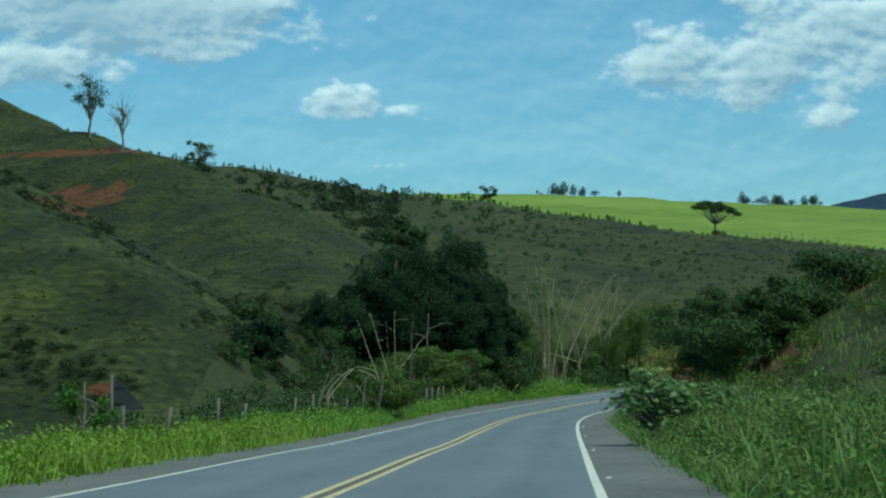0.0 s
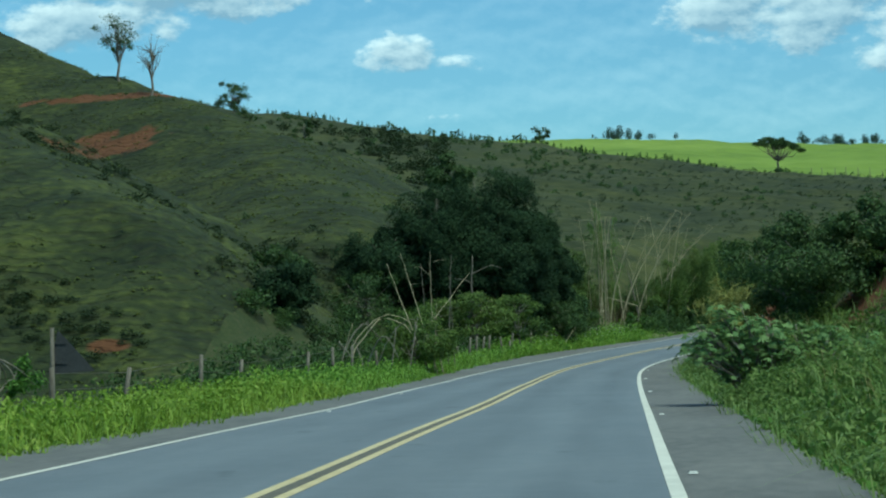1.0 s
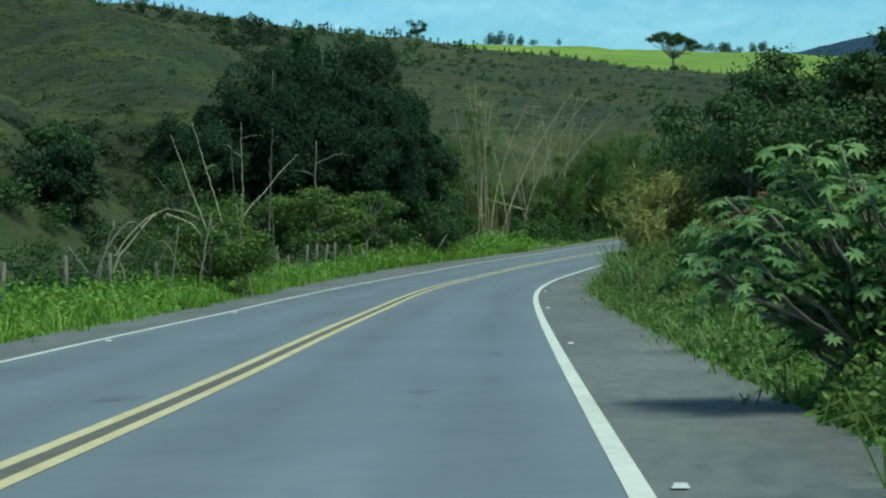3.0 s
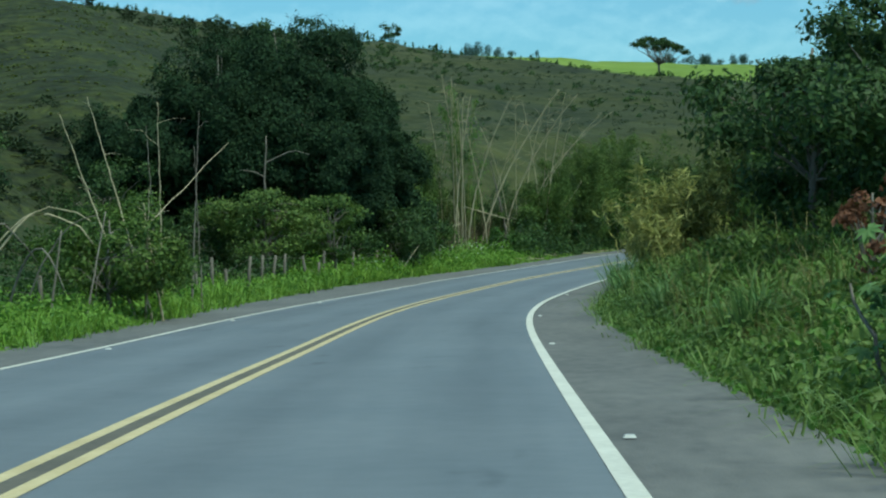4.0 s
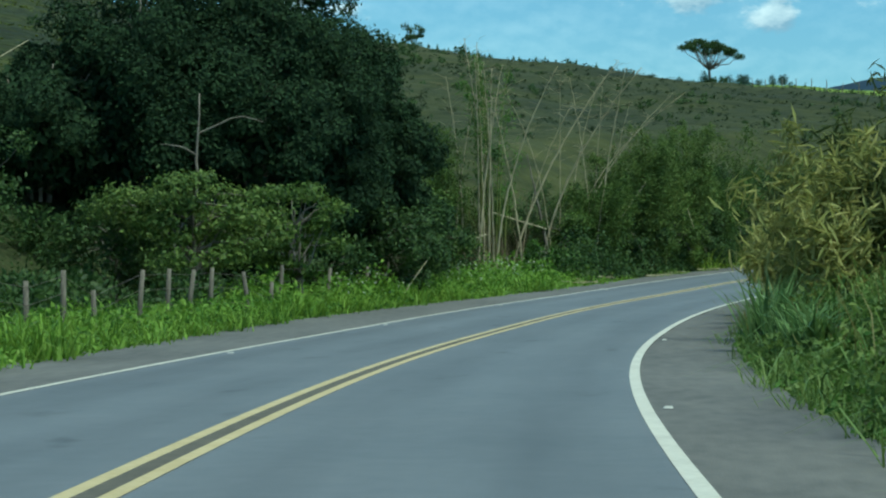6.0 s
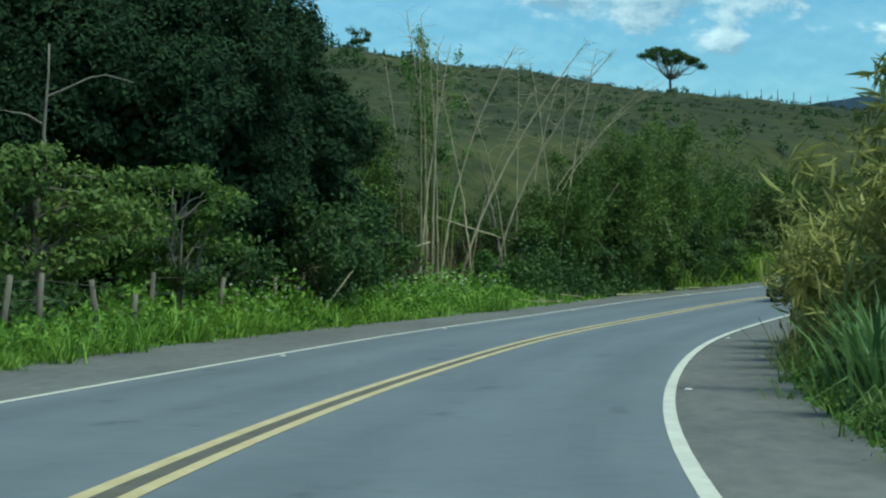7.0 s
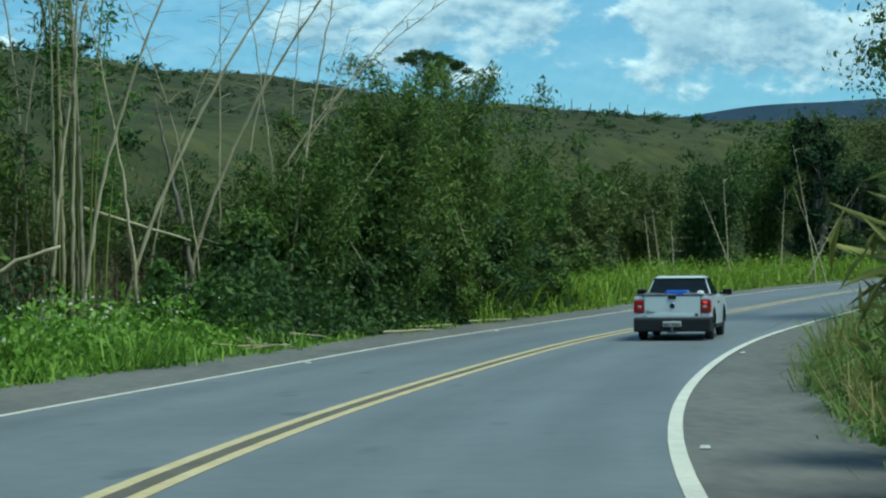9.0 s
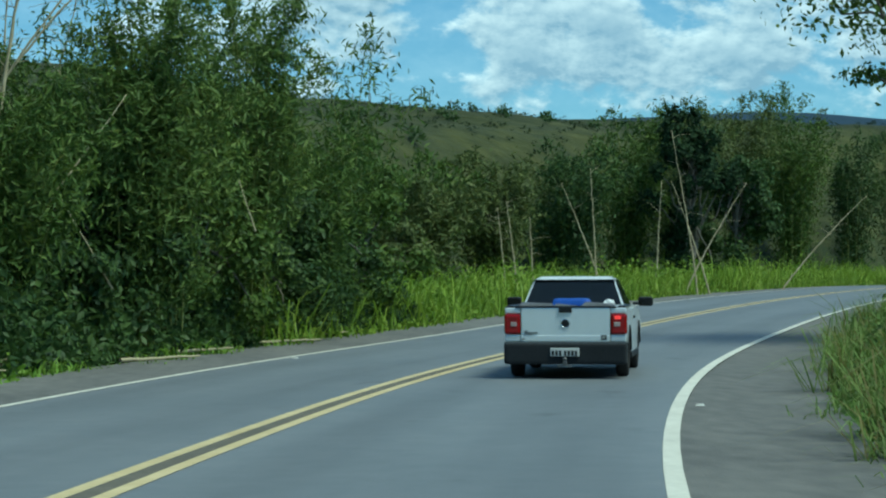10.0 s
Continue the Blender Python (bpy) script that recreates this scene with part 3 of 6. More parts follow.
def thicket(x, y, height, spread, lobes, leaves, mat, label, group, leaf=0.2):
    """Old bamboo grown into one dark mass: stout culms inside, and a dome of overhanging billows of small leaves, closed by deep inner foliage."""
    z = float(land([x], [y], False)[0]) - 0.1
    ob = thing("bamboo_thicket", (x, y, z), label, "bamboo", group)
    t = np.linspace(0, 1, 7)
    for k in range(9):
        a, r = rng.uniform(0, 6.28), spread * rng.uniform(0.2, 0.75)
        p = np.stack([math.cos(a) * r * (0.25 + 0.75 * t ** 2), math.sin(a) * r * (0.25 + 0.75 * t ** 2), height * rng.uniform(0.75, 0.95) * t], 1)
        p[0, 2] = -0.2
        put("culm", mesh_of("culm", *tube(p, np.linspace(0.07, 0.02, 7), 5)), M_BARK, ob, smooth=True)
    pts, outs, sizes = [], [], []
    n = leaves // lobes
    for k in range(lobes):
        d = rng.normal(size=3)
        d[2] = abs(d[2]) * 0.9 - 0.25
        d = unit(d)
        c = d * np.array([spread, spread, height * 0.56]) * rng.uniform(0.72, 0.98) + (0, 0, height * 0.44)
        rl = spread * rng.uniform(0.14, 0.30)
        q = unit(rng.normal(size=(n, 3)) + 0.7 * d + (0, 0, 0.2)) * rng.uniform(0.45, 1.0, (n, 1)) ** 0.4
        ragged = 1 + 0.22 * np.sin(q[:, :1] * 6 + k) * np.cos(q[:, 2:] * 5 - k) + 0.12 * np.clip(rng.normal(size=(n, 1)), 0, 1.8) ** 2
        v = q * rl * ragged
        # the billow's rim hangs down in plumes
        v[:, 2] = v[:, 2] * 0.75 - 0.55 * rl * np.clip(np.hypot(q[:, 0], q[:, 1]) - 0.45, 0, 1) * rng.uniform(0.3, 1.6, n)
        pts.append(c + v)
        outs.append(q + 0.25 * d)
        sizes.append(np.full(n, leaf))
    m = leaves // 6
    q = unit(rng.normal(size=(m, 3)) * (1, 1, 0.8)) * rng.uniform(0.55, 0.86, (m, 1))
    pts.append(q * np.array([spread, spread, height * 0.56]) + (0, 0, height * 0.44))
    outs.append(q)
    sizes.append(np.full(m, 2.1 * leaf))
    pts = np.concatenate(pts)
    pts[:, 2] = np.maximum(pts[:, 2], 0.1)
    put("foliage", mesh_of("foliage", *leaf_cloud(pts, np.concatenate(sizes), 0.7, 0.42, np.concatenate(outs), shell=0.9)), mat, ob)
    return ob


def bamboo(name, x, y, height, spread, stems, leaves, mat_leaf, label, leaf=0.24, narrow=0.22, group="", culm=None, category="bamboo", bare=0.3, culm_r=0.035):
    """A clump of arching culms whose leaves hang in feathery plumes."""
    z = float(land([x], [y], False)[0]) - 0.1
    ob = thing(name, (x, y, z), label, category, group)
    wood, pts, outs = [], [], []
    t = np.linspace(0, 1, 7)
    per = leaves // stems
    for k in range(stems):
        a = rng.uniform(0, 2 * np.pi)
        out = np.array([math.cos(a), math.sin(a), 0])
        foot = out * spread * 0.3 * rng.uniform(0, 1) + rng.normal(0, 0.1, 3) * (1, 1, 0)
        h, reach = height * rng.uniform(0.55, 1.0), spread * rng.uniform(0.15, 0.85)
        p = foot + out * reach * (t ** 1.9)[:, None]
        p[:, 2] = h * (1.45 * t - 0.45 * t ** 2.6)
        p[:, 2] -= 0.25 * reach * t ** 4
        p[0, 2] = -0.2
        wood.append(tube(p, np.linspace(culm_r, 0.006, 7), 4))
        u = rng.uniform(bare, 1, per) ** 0.8
        q = np.stack([np.interp(u, t, p[:, c]) for c in range(3)], 1)
        plume = (0.10 + 0.16 * np.sin(np.clip((u - bare) / (1 - bare), 0, 1) * np.pi)) * spread * 0.55
        off = rng.normal(size=(per, 3)) * plume[:, None] * (1, 1, 0.6)
        # leaves gather on twigs
        off = np.round(off / 0.45) * 0.45 + rng.normal(0, 0.12, (per, 3))
        off[:, 2] -= 0.4 * np.linalg.norm(off[:, :2], axis=1)
        pts.append(q + off)
        outs.append(0.4 * out + off / (plume[:, None] + 0.05) + (0, 0, 0.4))
    for v, f in wood:
        put("culm", mesh_of("culm", v, f), culm or M_GREENCANE, ob, smooth=True)
    put("foliage", mesh_of("foliage", *leaf_cloud(np.concatenate(pts), leaf, 0.9, narrow, np.concatenate(outs), shell=0.5)), mat_leaf, ob)
    return ob


def cane(x, y, dx, dy, height, mat=None, r=0.05, arch=0.15, twigs=26, name="dead_cane", label="bare leaning pale bamboo cane", group="bare canes"):
    """A bare cane with knotted joints, that leans and arches at its tip; short twigs near the top."""
    z = float(land([x], [y], False)[0])
    ob = thing(name, (x, y, z), label, "cane", group)
    t = np.linspace(0, 1, 29)
    p = np.stack([dx * t ** (1 + arch * 3), dy * t ** (1 + arch * 3), height * (t - 0.12 * arch * t ** 4)], 1)
    p[1:-1, :2] += rng.normal(0, 0.004 * height ** 0.5, (27, 2))
    p[0, 2] = -0.3
    put("stem", mesh_of("stem", *tube(p, np.linspace(r, r * 0.22, 29) * np.where(np.arange(29) % 2, 1.35, 0.9), 5)), mat or M_PALE, ob, smooth=True)
    bits = []
    for k in range(twigs):
        u = rng.uniform(0.55, 1.0)
        q = np.array([np.interp(u, t, p[:, c]) for c in range(3)])
        a = rng.uniform(0, 6.28)
        ln = rng.uniform(0.2, 0.95)
        bits.append(tube(bent(q, q + ln * np.array([math.cos(a), math.sin(a), rng.uniform(-0.1, 0.6)]), 0.08, 4, 0.04), np.linspace(0.008, 0.003, 4), 3))
    if bits:
        put("twig_spray", mesh_of("twig_spray", *joined(bits)), mat or M_PALE, ob)["kind"] = "stuff"
    return ob


def stick(name, a, b, r, sag, label, mat=None, category="branch", group=""):
    """A fallen or arching branch between two places."""
    a, b = np.array(a, float), np.array(b, float)
    ob = thing(name, tuple(a), label, category, group)
    put("stem", mesh_of("stem", *tube(bent((0, 0, 0), b - a, sag, 9, 0.012 if sag else 0.003), np.linspace(r, r * 0.5, 9), 6)), mat or M_PALE, ob, smooth=True)
    return ob


def castor(x, y, height, spread, stems, label, lean=0.0):
    """A castor bush: thin branching stems, each with tiers of large star-shaped leaves held out flat on stalks."""
    z = float(land([x], [y], False)[0]) - 0.05
    ob = thing("castor_bush", (x, y, z), label, "bush", "castor bushes on the bank")
    c, nrm = [], []
    for k in range(stems):
        a = rng.uniform(0, 6.28)
        r = spread * math.sqrt(rng.uniform(0.02, 1))
        tip = np.array([math.cos(a) * r + lean, math.sin(a) * r, height * (1.0 - 0.38 * (r / spread) ** 2) * rng.uniform(0.72, 1.0)])
        stem = bent((0, 0, 0), tip, 0.04, 8, 0.02)
        put("stem", mesh_of("stem", *tube(stem, np.linspace(0.03, 0.012, 8), 5)), M_BARK, ob, smooth=True)
        n = int(rng.integers(13, 20))
        up = rng.uniform(0.4, 1.02, n)
        up[:7] = rng.uniform(0.9, 1.02, 7)
        at = np.stack([np.interp(up, np.linspace(0, 1, 8), stem[:, q]) for q in range(3)], 1)
        b = rng.uniform(0, 6.28, n)
        reach = rng.uniform(0.08, 0.34, n)
        arm = np.stack([np.cos(b) * reach, np.sin(b) * reach, 0.08 - 0.5 * reach * rng.uniform(0, 1, n)], 1)
        c.append(at + arm)
        nrm.append(np.array([0, 0, 1.0]) + arm * 1.6 + rng.normal(size=(n, 3)) * 0.22)
    c, nrm = np.concatenate(c), unit(np.concatenate(nrm))
    n = len(c)
    e1 = unit(np.cross(nrm, rng.normal(size=(n, 3))))
    e2 = np.cross(nrm, e1)
    size = rng.uniform(0.07, 0.14, n)[:, None]
    vs, fs = [c], []
    lobes = 7
    for k in range(lobes):
        w = 2 * math.pi * (k + 0.5) / (lobes + 1) + 0.35
        d = math.cos(w) * e1 + math.sin(w) * e2
        s_ = -math.sin(w) * e1 + math.cos(w) * e2
        base = (1 + k * 3) * n
        vs += [c + d * size * 0.5 + s_ * size * 0.22 + nrm * size * 0.05, c + d * size * 1.05 - nrm * size * 0.22, c + d * size * 0.5 - s_ * size * 0.22 + nrm * size * 0.05]
        i = np.arange(n)
        fs += [np.stack([i, base + i, base + n + i], 1), np.stack([i, base + n + i, base + 2 * n + i], 1)]
    put("foliage", mesh_of("foliage", np.concatenate(vs), np.concatenate(fs)), M_CASTOR, ob)
    return ob


def shrub_mesh(n, leaf, radius, height, lumps=7, droop=0.1, narrow=0.5):
    pts, outs = [], []
    for k in range(lumps):
        a, r = rng.uniform(0, 6.28), rng.uniform(0, 0.6) * radius
        c = np.array([r * math.cos(a), r * math.sin(a), height * rng.uniform(0.3, 0.72)])
        m = n // lumps
        q = unit(rng.normal(size=(m, 3))) * rng.uniform(0.4, 1, (m, 1)) ** 0.5
        pts.append(c + q * np.array([radius * 0.55, radius * 0.55, height * 0.36]))
        outs.append(q + np.array([0, 0, 0.3]))
    return leaf_cloud(np.concatenate(pts), leaf, droop, narrow, np.concatenate(outs))


M_BARK = material("grey_bark", [(0.10, 0.085, 0.065), (0.17, 0.15, 0.12), (0.24, 0.22, 0.18)], 2.0, 0.9, 0.02, 14, stretch=(1, 1, 0.25))
M_PALE = material("pale_dry_cane", [(0.21, 0.18, 0.10), (0.36, 0.31, 0.19), (0.52, 0.45, 0.30)], 0.8, 0.7, 0.004, 30, island=0.5)
M_GREENCANE = material("yellow_green_cane", [(0.12, 0.15, 0.03), (0.24, 0.25, 0.07)], 0.8, 0.6, 0.003, 30, island=0.5)
M_DARKLEAF = leafy("dark_leaves", [(0.022, 0.045, 0.015), (0.052, 0.094, 0.025), (0.102, 0.158, 0.042)])
M_MIDLEAF = leafy("green_leaves", [(0.036, 0.064, 0.013), (0.082, 0.138, 0.024), (0.165, 0.225, 0.045)])
M_LIGHTLEAF = leafy("fresh_green_leaves", [(0.047, 0.108, 0.016), (0.095, 0.189, 0.027), (0.162, 0.284, 0.047)])
# sun on the crowns is put into this paler leaf colour
M_SUNBAMBOO = leafy("sunlit_bamboo_leaves", [(0.055, 0.095, 0.020), (0.115, 0.175, 0.036), (0.215, 0.275, 0.065)])
M_YELLOWLEAF = leafy("yellowing_bamboo_leaves", [(0.17, 0.19, 0.045), (0.33, 0.34, 0.095), (0.50, 0.47, 0.18)])
M_DRYLEAF = leafy("dry_grass_stalks", [(0.10, 0.10, 0.03), (0.20, 0.18, 0.06), (0.30, 0.27, 0.11)])
M_GRASS = leafy("verge_grass", [(0.080, 0.158, 0.020), (0.170, 0.295, 0.033), (0.28, 0.405, 0.070)], 0.25)
# sunny and shaded copies of verge_grass, the light put into their colours
M_BRIGHT = leafy("sunny_grass", [(0.095, 0.165, 0.016), (0.19, 0.29, 0.028), (0.30, 0.38, 0.06)], 0.25)
M_GRASSDARK = leafy("shaded_grass", [(0.056, 0.100, 0.020), (0.125, 0.195, 0.038), (0.235, 0.305, 0.09)], 0.25)
M_BLADE = leafy("broad_grass_blades", [(0.075, 0.135, 0.030), (0.15, 0.235, 0.06), (0.27, 0.36, 0.13)], 0.4)
M_TUFT = leafy("pasture_tufts", [(0.040, 0.056, 0.013), (0.078, 0.100, 0.020), (0.140, 0.165, 0.034)], 0.12, 0.45)
# leaf colour of the far groves, with the distance haze mixed in
M_HAZE = leafy("haze_tinted_leaves", [(0.045, 0.080, 0.062), (0.070, 0.112, 0.090)], 0.05)
M_CASTOR = leafy("castor_leaves", [(0.065, 0.125, 0.04), (0.14, 0.235, 0.075), (0.26, 0.36, 0.13)], 0.8, 0.35, 0.5)
M_OLIVELEAF = leafy("olive_bamboo_leaves", [(0.044, 0.066, 0.018), (0.098, 0.128, 0.033), (0.185, 0.205, 0.065)])
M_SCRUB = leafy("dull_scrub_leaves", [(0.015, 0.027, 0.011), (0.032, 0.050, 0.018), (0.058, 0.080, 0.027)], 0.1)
M_FLOWER = leafy("pale_flowers", [(0.42, 0.46, 0.34), (0.62, 0.64, 0.52)], 1.0)
M_TWIG = leafy("dead_brown_twigs", [(0.07, 0.05, 0.03), (0.13, 0.09, 0.055), (0.20, 0.15, 0.09)], 0.5, 0.2)
M_DRYRED = leafy("withered_red_leaves", [(0.10, 0.045, 0.022), (0.19, 0.085, 0.045), (0.27, 0.13, 0.07)], 0.6)
# shade of dense crowns is put into this leaf colour, darker than dark_leaves
M_THICKET = leafy("shade_dark_leaves", [(0.011, 0.026, 0.012), (0.023, 0.047, 0.018), (0.045, 0.082, 0.029)], 0.3, 0.3, 0.85)

# ---- verge grass ----
def verge(n, s0, s1, lat0, lat1, height, width=0.02, lean=0.5, power=1.0):
    s = rng.uniform(s0, s1, n)
    a = lat0(s) if callable(lat0) else lat0
    lat = a + (lat1 - a) * rng.uniform(0, 1, n) ** power
    # tussocks: feet gather round random middles
    cell = np.floor(s / 0.7) * 131 + np.floor(lat / 0.5) * 17
    j1, j2 = np.modf(np.sin(cell * 12.9898) * 43758.5)[0], np.modf(np.sin(cell * 78.233) * 12543.1)[0]
    s = (np.floor(s / 0.7) + 0.5 + 0.5 * j1) * 0.7 + rng.normal(0, 0.17, n)
    lat = lat + 0.25 * j2 + rng.normal(0, 0.10, n) + 0.22 * np.sin(s * 1.9) * np.sin(s * 0.63)
    x, y, z = on_road(s, lat)
    z = land(x, y, False)
    hh = height * (0.62 + 0.4 * j1 + 0.85 * np.array([noise.noise((p / 2.4, q / 2.4, 0)) for p, q in zip(x, y)]))
    return blades(np.stack([x, y, z - 0.03], 1), np.clip(hh, 0.15, None), width, lean, 0.5)


left_lat = lambda s: np.interp(s, LEFT_AT, LEFT_LAT)
tagged(put("verge_grass", mesh_of("verge_grass", *joined([verge(13000, 78, 115, left_lat, -9.5, 0.72, 0.028, 1.2), verge(25760, 112, 182, left_lat, -10.0, 0.85, 0.034, 1.2), verge(2800, 182, 197, left_lat, -6.6, 0.4, 0.031, 1.1)])), M_GRASS), "bright green tall verge grass beside the asphalt", "grass", kind="stuff")
tagged(put("verge_grass", mesh_of("verge_grass", *joined([verge(25000, 18, 178, 5.3, 7.6, 0.55, 0.019, 1.4), verge(19040, 18, 178, 6.3, 10.5, 1.15, 0.026, 0.9), verge(9000, 160, 182, 5.5, 9.0, 1.0, 0.02, 1.3), verge(12320, 180, 225, 5.45, 9.0, 1.2, 0.022, 1.3), verge(8960, 45, 130, 10.0, 18.0, 0.7, 0.03, 1.2)])), M_GRASSDARK), "dense tall grass on the roadside bank", "grass", kind="stuff")
tagged(put("sunlit_grass", mesh_of("sunlit_grass", *joined([verge(30000, 196, 310, left_lat, -14.5, 1.55, 0.04, 1.1), verge(18000, 18, 82, left_lat, -9.5, 0.7, 0.024, 1.2)])), M_BRIGHT), "bright yellow-green tall grass along the verge", "grass", kind="stuff")


def leafy_strip(n, s0, s1, lat0, lat1, top, size):
    """Small weed leaves that fill a verge up to an uneven top."""
    s = rng.uniform(s0, s1, n)
    a = lat0(s) if callable(lat0) else lat0
    w = rng.uniform(0, 1, n)
    x, y, _ = on_road(s, a + (lat1 - a) * w)
    lump = 0.55 + 0.6 * np.array([noise.noise((p / 1.3, q / 1.3, 4)) for p, q in zip(x, y)])
    z = land(x, y, False) + top * np.clip(lump, 0.1, None) * np.clip(w * 5, 0.25, 1) * rng.uniform(0.3, 1, n)
    return leaf_cloud(np.stack([x, y, z], 1), size, -0.1, 0.5)


tagged(put("verge_weeds", mesh_of("verge_weeds", *joined([leafy_strip(14000, 76, 115, left_lat, -9.0, 1.1, 0.13), leafy_strip(26000, 112, 184, left_lat, -9.6, 1.0, 0.15), leafy_strip(15000, 146, 190, -6.3, -9.6, 1.7, 0.16)])), M_GRASS), "lush bright green weeds crowding the verge", "weeds", kind="stuff")
tagged(put("sunlit_weeds", mesh_of("sunlit_weeds", *joined([leafy_strip(30000, 197, 300, left_lat, -14.0, 1.9, 0.17), leafy_strip(17000, 26, 80, left_lat, -9.2, 1.05, 0.11)])), M_BRIGHT), "soft yellow-green weeds along the verge", "weeds", kind="stuff")
tagged(put("verge_brush", mesh_of("verge_brush", *joined([leafy_strip(26000, 180, 209, -5.5, -8.5, 2.7, 0.17), leafy_strip(8000, 150, 180, -9.2, -11.5, 2.2, 0.16)])), M_DARKLEAF), "dark leafy brush crowding the foot of the bamboo", "brush", kind="stuff")
tagged(put("bank_weeds", mesh_of("bank_weeds", *joined([leafy_strip(26000, 26, 125, 5.5, 9.5, 1.1, 0.13), leafy_strip(20000, 120, 215, 5.5, 8.5, 1.3, 0.15), leafy_strip(11000, 36, 66, 6.4, 10.5, 2.0, 0.12), leafy_strip(9000, 54, 68, 5.6, 8.4, 1.5, 0.11), leafy_strip(5000, 55, 62, 5.4, 6.6, 1.3, 0.09), leafy_strip(18000, 26, 130, 5.3, 6.7, 0.75, 0.11)])), M_GRASSDARK), "lush green weeds crowding the bank", "weeds", kind="stuff")
tagged(put("seeding_grass", mesh_of("seeding_grass", *joined([verge(1300, 30, 90, 6.4, 10.0, 1.4, 0.014, 0.9), verge(2600, 83, 98, 6.2, 8.4, 0.85, 0.014, 0.9), verge(1500, 90, 185, 6.0, 9.0, 1.6, 0.016, 0.9), verge(9000, 137, 215, 5.5, 8.2, 1.1, 0.018, 1.4)])), M_DRYLEAF), "straw-coloured seeding grass stalks in the roadside bank", "grass", kind="stuff")
tagged(put("broadleaf_weeds", mesh_of("broadleaf_weeds", *leaf_cloud(
    (lambda s, lat: np.stack([*on_road(s, lat)[:2], land(*on_road(s, lat)[:2], False) + rng.uniform(0.05, 0.7, len(s)) * np.clip((abs(lat) - 5) / 1.5, 0.25, 1)], 1))(
        np.concatenate([rng.uniform(20, 180, 14000), rng.uniform(80, 200, 9000)]), np.concatenate([5.25 + 3.5 * rng.uniform(0, 1, 14000) ** 1.3, -5.9 - 3.0 * rng.uniform(0, 1, 9000)])), 0.12, 0.0, 0.55)), M_LIGHTLEAF),
    "leafy green weeds among the verge grass", "weeds", kind="stuff")


tagged(put("arching_grass", mesh_of("arching_grass", *joined([verge(10000, 24, 180, 5.5, 8.5, 0.62, 0.024, 1.7), verge(11000, 60, 180, 5.8, 9.5, 0.85, 0.026, 1.6)])), M_BLADE), "broad arching light green grass blades on the bank", "grass", kind="stuff")
for q, lat in ((120.5, 6.1), (124.0, 6.3), (131.5, 6.3), (100.0, 6.2), (88.0, 6.4)):
    x, y, z = on_road(q, lat)
    z = float(land([x], [y], False)[0])
    ob = thing("grass_tussock", (float(x), float(y), z), "blue-green tussock of long broad blades", "grass tussock", "grass tussocks on the bank")
    put("blade_tuft", mesh_of("blade_tuft", *blades(rng.normal(0, 0.12, (170, 3)) * (1, 1, 0), 1.15, 0.045, 1.0, 0.5)), M_CASTOR, ob)["kind"] = "stuff"

x, y, z = on_road(127.5, 5.85)
ob = thing("grass_tussock", (float(x), float(y), float(land([x], [y], False)[0])), "large blue-green tussock of stiff sword-like blades", "grass tussock", "grass tussocks on the bank")
put("blade_tuft", mesh_of("blade_tuft", *blades(rng.normal(0, 0.14, (150, 3)) * (1, 1, 0), 1.35, 0.055, 0.75, 0.12)), M_CASTOR, ob)["kind"] = "stuff"

# ---- pasture tufts and scrub on the hills ----
def scatter(n, x0, x1, y0, y1, keep):
    x, y = rng.uniform(x0, x1, n), rng.uniform(y0, y1, n)
    s, lat, _ = to_road(x, y)
    ok = keep(x, y, lat)
    x, y = x[ok], y[ok]
    return np.stack([x, y, land(x, y)], 1)


feet = scatter(20000, -100, -18, 95, 275, lambda x, y, lat: (lat < -14))
slope_part = np.maximum(crest(feet[:, 0], feet[:, 1], SPUR, 0.62, 0.55, 6), crest(feet[:, 0], feet[:, 1], LOBE, 0.55, 0.75, 3)) > scarp(feet[:, 0], feet[:, 1], BACK, 0.125, 0.12) - 1
# tufts grow thicker along the contour ledges and in drifts
drift = np.array([noise.noise((a / 7, b / 7, c / 3)) for a, b, c in feet])
wander = np.array([noise.noise((a / 9, b / 9, 3)) for a, b, c in feet])
feet = feet[slope_part & (drift + 0.5 * np.sin(feet[:, 2] * 7.5 + 9 * wander) > rng.uniform(-0.6, 0.9, len(feet)))]
tuft_feet = np.repeat(feet, 4, 0) + rng.normal(0, 0.16, (len(feet) * 4, 3)) * (1, 1, 0)
tagged(put("pasture_grass", mesh_of("pasture_grass", *blades(tuft_feet, 0.13, 0.16, 2.2, 0.7)), M_TUFT), "rough tufted pasture grass on the hillside", "grass", kind="stuff")
proto = [shrub_mesh(56, 0.42, 1.0, 1.2) for _ in range(5)]
scrub_feet = scatter(2700, -170, 130, 205, 400, lambda x, y, lat: (abs(lat) > 14) & (np.sin(x * 0.11 + y * 0.05) + np.sin(y * 0.09 - x * 0.04) + np.where(x < -15, 1.2, 0) > rng.uniform(-1.3, 2.4, len(x))))
spur_part = crest(scrub_feet[:, 0], scrub_feet[:, 1], SPUR, 0.62, 0.55, 6) > scarp(scrub_feet[:, 0], scrub_feet[:, 1], BACK, 0.125, 0.12) - 1.5
scrub_feet = scrub_feet[~spur_part | (rng.uniform(0, 1, len(scrub_feet)) < 0.12)]
bits = []
for i, f in enumerate(scrub_feet):
    v, fc = proto[i % 5]
    k = rng.uniform(0.25, 0.7) * (1.7 if f[0] < -25 and rng.uniform() < 0.35 else 1)
    bits.append((v * (k * 1.2, k * 1.2, k) + f, fc))
feet2 = scatter(26, -75, -20, 100, 262, lambda x, y, lat: lat < -18)
